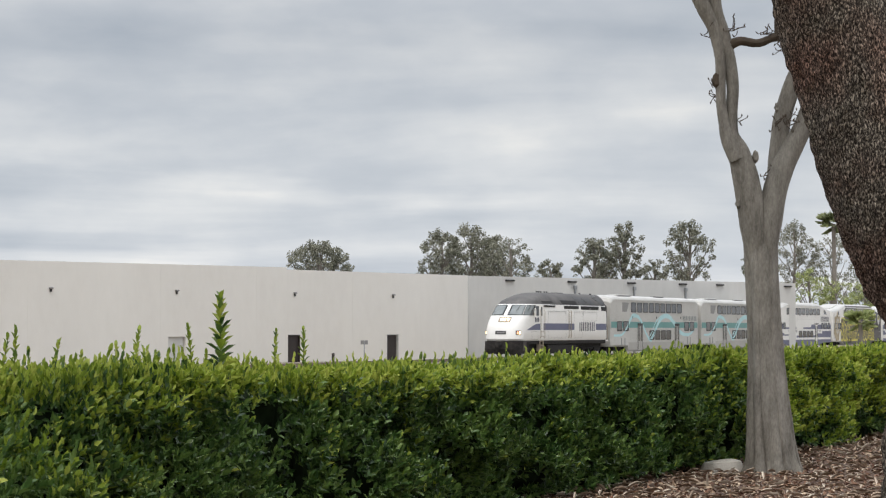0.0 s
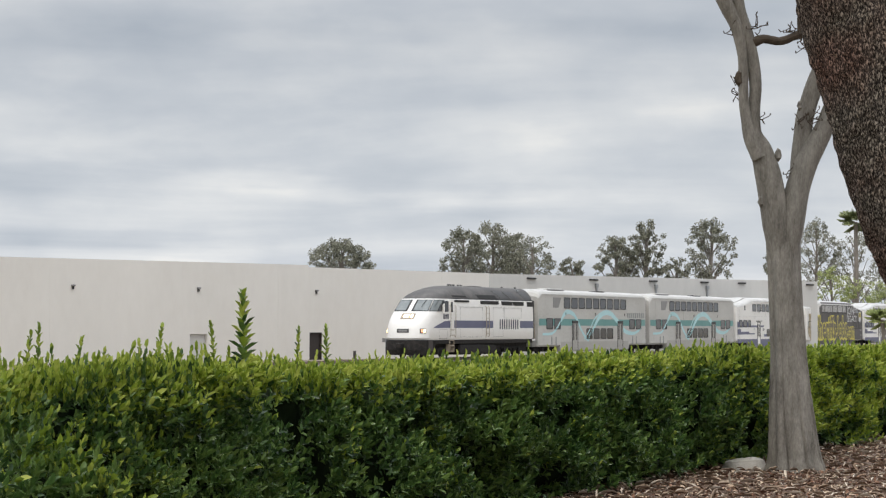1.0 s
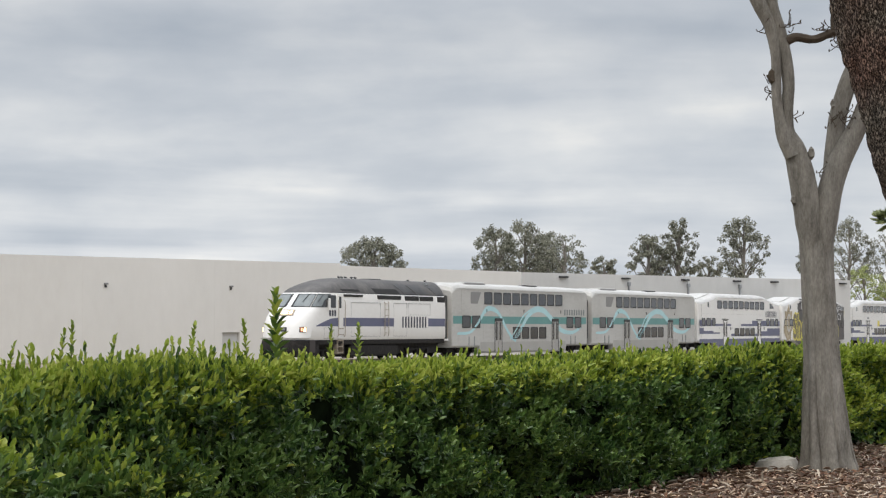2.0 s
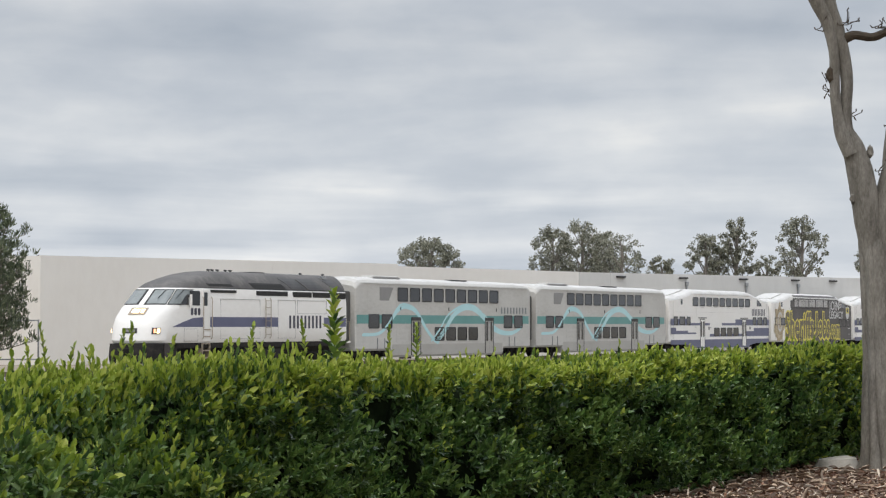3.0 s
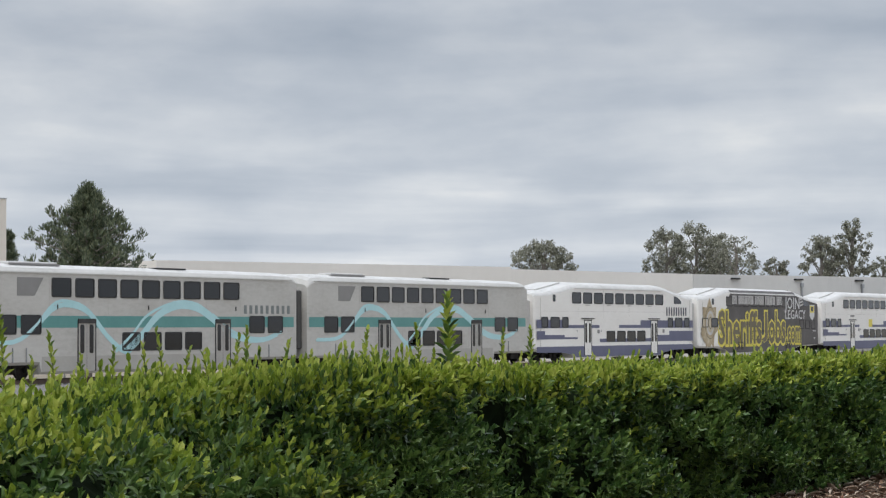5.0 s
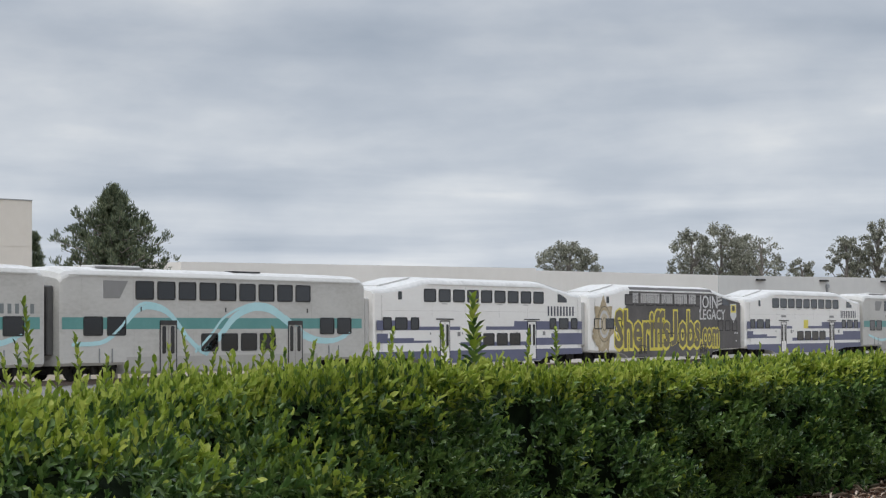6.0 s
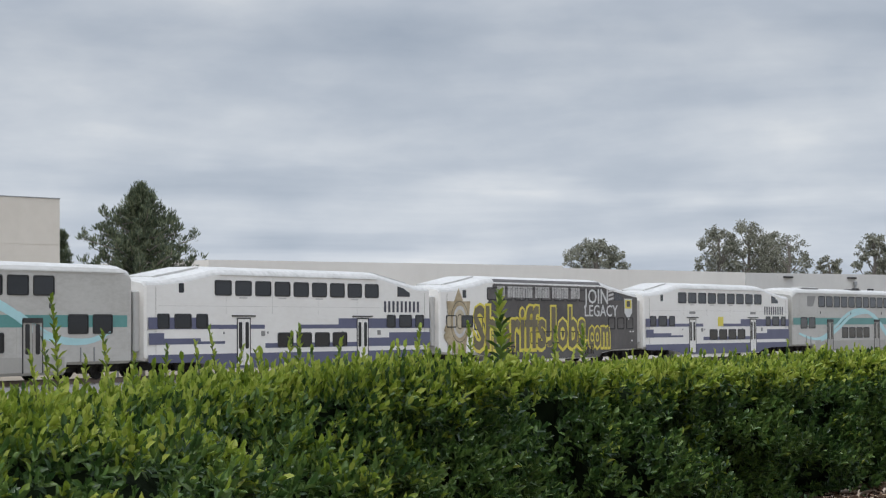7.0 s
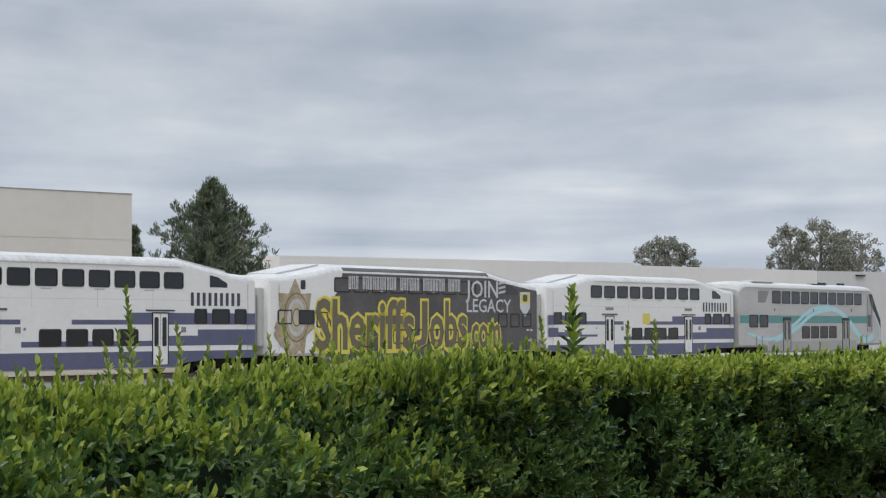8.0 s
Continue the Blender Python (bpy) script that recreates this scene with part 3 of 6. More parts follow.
def make_fence():
    """A pipe frame fence by the warehouse's end."""
    D, yaw = 128.0, radians(2.671)
    k = D / 4200
    def at(px):
        x = (px - 784) * k
        return x * math.cos(yaw) - D * math.sin(yaw), x * math.sin(yaw) + D * math.cos(yaw)
    a, b = at(-150), at(68)
    m, length = wall_frame(a, b)
    fence = thing("pipe_fence", m, "galvanised pipe frame fence with wire mesh", "fence")
    top = EYE + 10 * k
    for f in (0, 0.26, 0.52, 0.78, 1.0):
        x = length * f
        part("post", Shape().tube([(x, 0, FLOOR), (x, 0, top + 0.05)], [0.05, 0.05], 8), M_TIN, fence)
    for z in (top, top - 2.1):
        part("rail", Shape().tube([(0, 0, z), (length, 0, z)], [0.035, 0.035], 8), M_TIN, fence)
    for px, depth, h0, kind in ((-139, 165.0, -20, "sign"), (-194, 150.0, -42, "marker")):
        kk = depth / 4200
        z = EYE + h0 * kk
        post = thing("sign_post" if kind == "sign" else "marker_post", pose(px * kk, depth, FLOOR), "thin metal post with two small sign plates" if kind == "sign" else "thin metal post with a small reddish plate", "sign")
        part("post", Shape().tube([(0, 0, 0), (0, 0, z - FLOOR)], [0.04, 0.04], 6), M_TIN, post)
        if kind == "sign":
            for x in (-0.14, 0.14):
                part("plate", Shape().box(x - 0.11, x + 0.11, -0.08, -0.05, z - FLOOR - 0.26, z - FLOOR + 0.02), M_GREYPANE, post)
        else:
            part("plate", Shape().box(-0.09, 0.09, -0.08, -0.05, z - FLOOR - 0.5, z - FLOOR), M_DOOR, post)


make_fence()


# ---- hedge and trees ----
def lumps(a, d, z, s=1.0):
    return noise.noise(Vector((a * s, d * s, z * s)))


def hedge_front(a, z):
    """Distance across, from the camera, of the hedge's front at a along it and height z."""
    t = min(1, max(0, (10.4 - a) / 1.6))
    bulge = 1.35 * t * t * (3 - 2 * t) * min(1, max(0.3, (1.40 - z) / 0.5))
    u = max(0, 1 - abs(a - 10.25) / 0.8)
    bulge = max(bulge, 0.95 * min(1, u * 2.2) * min(1, max(0, (1.10 + 0.06 * math.sin(a * 9) - z) / 0.35)))
    lean = 0.16 * (z - 0.7)
    # one shrub beside the next, with a dark cleft between them
    turn = a * 2.1 + 1.3 * lumps(a, 1, 0, 0.5) + 0.5 * lumps(a, 4, z, 1.3)
    cleft = math.exp(-(math.sin(turn) / 0.30) ** 2) * (0.75 + 0.5 * lumps(a, 12, z, 0.9))
    return 7.28 + lean - bulge + 0.48 * cleft - 0.28 * lumps(a, 3, z * 0.8, 1.25) - 0.34 * lumps(a, 9, z, 2.4)


def hedge_top(a, d):
    low = 0.05 * min(1, max(0, (a - 13.5) / 4))
    low += 0.12 * min(1, max(0, (11.5 - a) / 0.9)) - 0.05 * min(1, max(0, (10.0 - a) / 0.6))
    heap = 0.17 * lumps(a, d, 5, 2.3) if d < 7.2 else 0.0
    return 1.285 - low + heap + 0.07 * lumps(a, d, 2, 0.9) + 0.07 * lumps(a, d, 7, 2.4)


def world_at(a, d, z):
    return np.array((ALONG.x * a + AWAY.x * d, ALONG.y * a + AWAY.y * d, z))


def make_hedge():
    hedge = thing("hedge", pose(0, 0, 0), "long clipped green hedge with yellow-green young shoots on top", "hedge")
    rnd = random.Random(3)
    # near-black body under the leaves: shade between them put into its colour
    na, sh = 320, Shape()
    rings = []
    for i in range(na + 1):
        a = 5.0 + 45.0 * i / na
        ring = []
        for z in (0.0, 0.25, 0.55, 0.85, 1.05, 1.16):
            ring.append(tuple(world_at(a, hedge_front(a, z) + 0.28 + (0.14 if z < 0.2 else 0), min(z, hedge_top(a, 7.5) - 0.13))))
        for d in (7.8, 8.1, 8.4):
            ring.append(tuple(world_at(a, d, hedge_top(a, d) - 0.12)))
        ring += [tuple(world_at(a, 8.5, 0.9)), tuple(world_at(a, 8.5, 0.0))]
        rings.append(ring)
    part("hedge_shade_core", sh.rings(rings), M_CORE, hedge)
    P, D, F, S, K = [], [], [], [], []

    def put(p, way, face, size, slot):
        P.append(p), D.append(way), F.append(face), S.append(size), K.append(slot)
    out = -np.array(AWAY)
    al, upv = np.array(ALONG), np.array((0, 0, 1.0))

    def far_pick():
        return 5.2 + 41 * rnd.random() ** 1.35
    def sprig(base, way, n, size, young, spread, reach, lift=0.35):
        """A twig end: leaves set round it, the youngest at its tip."""
        way = way / np.linalg.norm(way)
        s1 = np.cross(way, (0.3, 0.5, 0.81))
        s1 /= np.linalg.norm(s1)
        s2 = np.cross(way, s1)
        turn = rnd.uniform(0, 6.28)
        for k in range(n):
            t = k / max(1, n - 1)
            q = turn + k * 2.4
            o = s1 * math.cos(q) + s2 * math.sin(q)
            put(base + way * reach * t, o * spread * (1.15 - 0.75 * t) + way * (lift + 0.75 * t) + upv * 0.12, way * 0.9 - o * 0.5 + upv * 0.35, size * rnd.uniform(0.75, 1.2), int(rnd.random() < young * (0.45 + 0.75 * t)))

    def hollow(a, z):
        """Bare places that show the core as shade between the leafy lobes, more of them low down and behind the shrub
        that steps out.
        """
        if a < 10.9:
            return lumps(a, 21, z * 1.3, 2.3) < 0.02
        return lumps(a, 21, z, 1.9) < -0.12 - 0.14 * z + (0.16 if a < 14.0 and z < 0.95 else 0)

    def far_size(a):
        return 1.0 + 0.22 * min(1, max(0, (a - 16) / 12))
    # inner leaves over the near-black core, dark green all over
    for _ in range(9000):
        a = far_pick()
        z = 0.12 + 1.05 * rnd.random()
        d = hedge_front(a, z) + 0.20 - 0.06 * rnd.random()
        if z > hedge_top(a, d) - 0.1 or (hollow(a, z) and rnd.random() < 0.2):
            continue
        sprig(world_at(a, d, z), out * 0.8 + upv * rnd.uniform(-0.2, 0.6) + al * rnd.uniform(-0.8, 0.8), 7, 0.066 * far_size(a), 0.0, 1.0, 0.07)
    # front: sprigs that reach out and up
    for _ in range(17500):
        a = far_pick()
        z = 0.05 + 1.22 * rnd.random() ** 0.75
        d = hedge_front(a, z) + 0.10 - 0.14 * rnd.random() ** 2
        if z > hedge_top(a, d) or (z < 0.3 and rnd.random() < 0.6):
            continue
        if hollow(a, z) and rnd.random() < 0.9:
            continue
        near = a < 11.3 and d < 6.9
        far = min(1, max(0, (a - 24) / 4))
        # young growth gathers near the top; the lower front's shade is put in too
        young = 0.01 + 0.9 * max(0, (z - 0.96) / 0.2) + (0.06 * (z > 0.8) + 1.1 * max(0, lumps(a, 21, z * 1.3, 2.3)) if near else 0) + 0.40 * far + 0.5 * max(0, lumps(a, 2, z, 1.9)) * min(1, z + 0.1)
        young = max(0.85 * far, young * min(1.0, 0.15 + z * 0.85))
        way = out * rnd.uniform(0.35, 0.9) + upv * rnd.uniform(0.2, 1.1) + al * rnd.uniform(-0.6, 0.6)
        sprig(world_at(a, d, z), way, rnd.randint(6, 9), 0.068 * far_size(a), young, 0.8, rnd.uniform(0.05, 0.12))
    # ledges where the hedge steps out towards the camera
    for _ in range(1700):
        a = rnd.uniform(5.2, 13.2)
        z = rnd.uniform(0.75, 1.22)
        f0, f1 = hedge_front(a, z - 0.2), hedge_front(a, min(1.3, z + 0.1))
        if f1 - f0 < 0.12 or (hollow(a, z) and rnd.random() < 0.85):
            continue
        d = rnd.uniform(f0 + 0.05, f1 + 0.1)
        sprig(world_at(a, d, z - 0.02), upv + out * rnd.uniform(0, 0.6) + al * rnd.uniform(-0.4, 0.4), rnd.randint(6, 9), 0.058, 0.06 + 1.3 * max(0, lumps(a, 21, z * 1.3, 2.3)), 0.55, rnd.uniform(0.06, 0.13), 0.6)
    # top: upright sprigs like small flames
    for _ in range(13000):
        a = far_pick()
        front = hedge_front(a, 1.12)
        d = front + (8.45 - front) * rnd.random() ** 1.2
        z = hedge_top(a, d) - 0.08 - 0.08 * rnd.random() - (0.08 if d < 6.9 else 0)
        if d < 7.1 and rnd.random() < (0.93 if lumps(a, d, 5, 2.3) < 0.0 else 0.35):
            continue
        tall = rnd.uniform(0.07, 0.16) * (1.7 if rnd.random() < (0.13 if a < 15 else 0.04) else 1)
        young = 0.80 + 0.5 * lumps(a, d, 3, 0.8) if d > 7.1 else 0.10 + 1.5 * max(0, lumps(a, d, 5, 2.3))
        sprig(world_at(a, d, z), upv + out * rnd.uniform(-0.2, 0.35) + al * rnd.uniform(-0.25, 0.25), rnd.randint(7, 11), 0.060 * far_size(a), young, 0.38, tall, 0.75)
    leaves = part("hedge_leaves", leaf_mesh("hedge_leaves", [M_LEAF, M_YOUNG], P, D, F, S, K, wide=0.44), None, hedge)
    tagged(leaves, kind="stuff")
    # tall shoots: bearing, height over the eye line per 4200 ahead, bushiness
    shoots = [(-391, 62, 1.6), (-441, 13, 0.8), (-296, 3, 0.7), (-244, 5, 1.0), (-546, 5, 1.0), (-572, -22, 0.8), (-689, -15, 0.7), (-756, 8, 0.7), (-778, -6, 0.9),
              (-636, -35, 0.6), (-524, -28, 0.7), (-330, -45, 0.6), (-505, -40, 0.7), (-870, -30, 0.7), (-905, 6, 0.5), (-935, -18, 0.5), (-1000, -25, 0.7),
              (-1198, 64, 0.9), (-1105, 2, 0.8), (-1215, -12, 0.8), (-1240, -38, 0.7), (-1150, -45, 0.8), (-1060, -40, 0.8), (-820, -35, 0.9), (-60, -50, 0.5), (60, -47, 0.5), (180, -42, 0.5), (-170, -46, 0.6)]
    for i, (px, hi, bushy) in enumerate(shoots):
        r = random.Random(100 + i)
        k = px / 4200
        across = 7.75 + r.uniform(-0.15, 0.25)
        y = across / (AWAY.x * k + AWAY.y)
        base = np.array((k * y, y, 1.18))
        top = EYE + hi * y / 4200
        n = max(10, int((top - 1.2) / 0.017 * (0.7 + 0.4 * bushy)))
        lean = np.array((r.uniform(-0.06, 0.06), 0, 0))
        path = [tuple(base + lean * (j / 5) ** 2 + upv * (top - 1.2) * j / 5) for j in range(6)]
        sprout = part("shoot", Shape().tube(path, [0.006, 0.006, 0.005, 0.004, 0.003, 0.002], 5), M_STEM, hedge, "tall leafy young shoot")
        p, w, fc, s, sl = [], [], [], [], []
        for j in range(n):
            t = j / n
            q = j * 2.4 + r.uniform(-0.3, 0.3)
            side = al * math.cos(q) + out * math.sin(q)
            p.append(base + lean * t * t + upv * (top - 1.2) * t)
            w.append(side * (0.6 + 0.7 * min(1.5, bushy)) * (1.1 - 0.65 * t) + upv * (0.75 + 0.8 * t))
            fc.append(-side + upv * 0.8)
            s.append(r.uniform(0.060, 0.086) * (1.4 if bushy > 1.2 else 1.0) * (0.72 + 0.34 * bushy) * (1.08 - 0.45 * t))
            sl.append(int(r.random() < (0.5 if bushy > 1.2 else 0.92)))
        part("shoot_leaves", leaf_mesh("shoot_leaves", [M_LEAF, M_YOUNG], p, w, fc, s, sl, wide=0.44), None, sprout)


make_hedge()


def frame_path(rows, depth):
    """Rows of (bearing px, px over the eye line, diameter px) at a depth, as places and radii in metres."""
    k = depth / 4200
    return [Vector((x * k, depth, EYE + h * k)) for x, h, w in rows], [w * k / 2 for x, h, w in rows]


def smooth_path(pts, radii, n):
    """Catmull-Rom through the places."""
    out, rad, m = [], [], len(pts) - 1
    for i in range(n + 1):
        t = m * i / n
        k = min(int(t), m - 1)
        u = t - k
        p = [pts[min(max(k + j, 0), m)] for j in (-1, 0, 1, 2)]
        out.append(0.5 * ((2 * p[1]) + (p[2] - p[0]) * u + (2 * p[0] - 5 * p[1] + 4 * p[2] - p[3]) * u * u + (3 * p[1] - p[0] - 3 * p[2] + p[3]) * u ** 3))
        rad.append(radii[k] + (radii[k + 1] - radii[k]) * u)
    return out, rad


def bark_tube(pts, radii, sides, rings, rib, rib_count, rough, seed, crease=0.0):
    """A trunk or limb with flutes and rough bark."""
    p, r = smooth_path(pts, radii, rings)
    out = []
    for k in range(len(p)):
        a, b = p[max(0, k - 1)], p[min(len(p) - 1, k + 1)]
        t = (b - a).normalized()
        s = t.cross(Vector((0, 1, 0.05))).normalized()
        w = t.cross(s)
        ring = []
        for i in range(sides):
            q = math.tau * i / sides
            o = s * math.cos(q) + w * math.sin(q)
            sp = p[k] + o * r[k]
            g = 1 + rib * (1 + 1.6 * math.exp(-max(0, p[k].z) / 0.35)) * math.sin(q * rib_count + seed + 1.3 * math.sin(p[k].z * 1.1 + seed)) * (0.6 + 0.4 * math.sin(q * 2 + seed))
            g -= crease * (0.35 + math.exp(-max(0, p[k].z) / 0.7)) * math.exp(-(math.sin(q * 4.5 + seed + 0.5 * math.sin(p[k].z * 1.7) + 0.4 * math.sin(q * 2)) / 0.22) ** 2)
            g += rough * (noise.noise(Vector((sp.x * 9, sp.y * 9, sp.z * 3.0)) ) + 0.7 * noise.noise(Vector((sp.x * 24, sp.y * 24, sp.z * 9 + seed))))
            ring.append(tuple(p[k] + o * r[k] * g))
        out.append(ring)
    return Shape().rings(out)


def crown_leaves(name, mat, clumps, count, size, seed, wide=0.6, droop=0.3):
    """Leaves in clumps (centre, radii); more on the outside of each."""
    rnd = np.random.RandomState(seed)
    vol = np.array([c[1][0] * c[1][2] for c in clumps])
    pick = rnd.choice(len(clumps), count, p=vol / vol.sum())
    o = rnd.normal(size=(count, 3))
    o /= np.linalg.norm(o, axis=1, keepdims=True)
    r = rnd.uniform(0.25, 1.0, count) ** 0.6
    c = np.array([clumps[i][0] for i in pick])
    q = np.array([clumps[i][1] for i in pick])
    p = c + o * q * r[:, None]
    way = o * 0.6 + rnd.normal(size=(count, 3)) * 0.6 + np.array((0, 0, -droop))
    face = o + rnd.normal(size=(count, 3)) * 0.5 + np.array((0, 0, 0.5))
    return leaf_mesh(name, mat, p, way, face, rnd.uniform(0.6, 1.3, count) * size, wide=wide)


def add_shade_canopy(tree, x, y, z, w, h, count, seed):
    """An unseen crown, added over the forked limbs to shade them."""
    rnd = random.Random(seed)
    clumps = [((x + rnd.uniform(-w, w), y + rnd.uniform(-w, w), z + rnd.uniform(0, h)), (0.55, 0.55, 0.4)) for _ in range(26)]
    part("crown", crown_leaves("crown", M_LEAF, clumps, count, 0.11, seed), None, tree)


def make_grey_tree():
    D = 25.6
    m = pose(0, 0, 0)
    tree = thing("forked_tree", m, "smooth grey-barked tree with pruned forked limbs beside the hedge", "tree")
    pts, rad = frame_path([(588, -278, 138), (586, -264, 106), (584, -225, 86), (579, -150, 75), (574, -60, 62), (570, 20, 57), (566, 100, 56), (565, 150, 58), (565, 185, 60), (566, 205, 46), (566, 218, 24), (566, 224, 6)], D)
    for n, back in ((-6, 0.02), (-5, 0.06), (-4, 0.12), (-3, 0.18), (-2, 0.2), (-1, 0.2)):
        pts[n].y += back
    part("trunk", bark_tube(pts, rad, 120, 130, 0.09, 7, 0.02, 1.0, 0.13), M_SMOOTH_BARK, tree, smooth=True)
    pts, rad = frame_path([(558, 120, 34), (552, 180, 48), (545, 232, 48), (537, 275, 46), (526, 315, 38), (514, 345, 26), (514, 385, 21), (516, 430, 22), (511, 470, 24), (500, 520, 25), (487, 560, 25), (480, 600, 26), (466, 680, 26)], D)
    limb = part("limb", bark_tube(pts, rad, 28, 80, 0.05, 3, 0.012, 2.0), M_SMOOTH_BARK, tree, smooth=True)
    pts, rad = frame_path([(522, 300, 30), (506, 335, 26), (499, 365, 20), (494, 400, 18), (493, 440, 18), (492, 480, 18), (482, 530, 22), (466, 565, 26), (450, 600, 27), (420, 670, 26)], D)
    part("side_limb", bark_tube([p + Vector((0, -0.05, 0)) for p in pts], rad, 20, 50, 0.05, 3, 0.012, 4.0), M_SMOOTH_BARK, limb, smooth=True)
    pts, rad = frame_path([(571, 120, 36), (580, 190, 46), (590, 245, 43), (604, 290, 42), (622, 325, 38), (636, 352, 34), (650, 390, 30), (668, 440, 28), (692, 500, 28), (720, 580, 26)], D)
    right = part("limb", bark_tube(pts, rad, 24, 60, 0.05, 3, 0.012, 3.0), M_SMOOTH_BARK, tree, smooth=True)
    pts, rad = frame_path([(592, 262, 30), (596, 300, 34), (600, 335, 33), (605, 375, 32), (620, 425, 32), (636, 470, 28), (656, 540, 26)], D)
    part("side_limb", bark_tube([p + Vector((0, 0.08, 0)) for p in pts], rad, 20, 40, 0.05, 3, 0.03, 5.0), M_SMOOTH_BARK, right, smooth=True)
    # dark pruned twig across, with leafy stubs
    pts, rad = frame_path([(512, 505, 20), (530, 512, 17), (560, 508, 15), (585, 517, 16), (598, 524, 18), (596, 550, 12), (600, 580, 11), (612, 640, 10)], D)
    twig = part("branch", bark_tube(pts, rad, 12, 40, 0.1, 2, 0.12, 6.0), M_TWIG, tree, "dark bare branch with short twigs", smooth=True)
    rnd = random.Random(8)
    k = D / 4200
    for x, h, n in ((520, 532, 9), (580, 528, 8), (600, 517, 8), (484, 425, 5), (588, 362, 6), (612, 365, 7), (638, 370, 6), (575, 275, 3), (523, 370, 3), (468, 525, 3), (606, 495, 5), (482, 410, 6)):
        sh = Shape()
        for _ in range(n):
            a = Vector((x * k + rnd.uniform(-0.03, 0.03), D - 0.03, EYE + h * k + rnd.uniform(-0.03, 0.03)))
            b = a + Vector((rnd.uniform(-0.11, 0.11), rnd.uniform(-0.1, 0.02), rnd.uniform(-0.10, 0.12)))
            sh.tube([a, (a + b) / 2 + Vector((rnd.uniform(-0.02, 0.02), 0, 0)), b], [0.006, 0.005, 0.003], 4)
            c = b + Vector((rnd.uniform(-0.03, 0.03), 0, 0.03))
            sh.tube([b, (b + c) / 2, c], [0.005, 0.008, 0.003], 5)
        tagged(part("twig_stub", sh, M_TWIG, tree), kind="stuff")
    for x, h, s in ((486, 440, 15), (554, 305, 11), (507, 333, 10), (592, 392, 8), (523, 222, 9)):
        c = Vector((x * k, D - 0.05, EYE + h * k))
        sh = Shape().tube([c + Vector((0, 0, -s * k)), c + Vector((0.004, -0.02, -s * k * 0.5)), c, c + Vector((0, -0.02, s * k * 0.7)), c + Vector((0, 0, s * k))], [0.01, s * k * 0.45, s * k * 0.6, s * k * 0.4, 0.01], 14, lump=0.06, seed=int(x))
        part("knot", sh, M_TWIG if s > 11 else M_SMOOTH_BARK, tree, smooth=True)
    add_shade_canopy(tree, 3.3, D - 0.3, 6.2, 2.6, 2.4, 20000, 5)


def make_rough_tree():
    D = 16.0
    tree = thing("leaning_tree", pose(0, 0, 0), "thick leaning tree with rough red-brown bark over the hedge", "tree")
    rows = [(866, -424, 330), (868, -395, 270), (876, -330, 210), (884, -230, 190), (888, -80, 190), (884, 20, 192), (862, 83, 196), (820, 160, 202), (786, 250, 204), (757, 340, 200), (738, 420, 200), (715, 500, 204), (697, 583, 210), (660, 720, 205), (600, 900, 190)]
    pts, rad = frame_path(rows, D)
    for x0, x1, y0, y1 in ((3.15, 2.82, 15.7, 15.35), (3.0, 2.7, 16.1, 16.2), (3.4, 3.5, 15.6, 15.1)):
        root = [Vector((x0, y0, 0.32)), Vector(((x0 + x1) / 2, (y0 + y1) / 2, 0.14)), Vector((x1, y1, 0.05)), Vector((2 * x1 - x0, 2 * y1 - y0, -0.04))]
        part("root", bark_tube(root, [0.2, 0.14, 0.09, 0.05], 20, 24, 0.02, 5, 0.07, 2.0), M_ROUGH_BARK, tree, smooth=True)
    part("trunk", bark_tube(pts, rad, 110, 230, 0.02, 5, 0.085, 2.0), M_ROUGH_BARK, tree, smooth=True)
    # limbs and crown added out of view, to shade the hedge's near end
    rnd, clumps = random.Random(21), []
    for x, y, z in ((-0.6, 11.6, 6.6), (-2.6, 9.6, 6.9), (-4.2, 8.4, 7.2), (-1.2, 8.2, 7.4)):
        a = pts[-1]
        limb = [a - Vector((0, 0, 0.5)), a.lerp(Vector((x, y, z)), 0.4) + Vector((0, 0, 0.5)), Vector((x, y, z))]
        part("limb", bark_tube(limb, [0.26, 0.16, 0.05], 14, 24, 0.02, 4, 0.05, x), M_ROUGH_BARK, tree, smooth=True)
        clumps += [((x + rnd.uniform(-1.5, 1.5), y + rnd.uniform(-1.5, 1.5), z + rnd.uniform(-0.4, 0.9)), (0.75, 0.75, 0.45)) for _ in range(9)]
    part("crown", crown_leaves("crown", M_LEAF, clumps, 7500, 0.13, 9), None, tree)




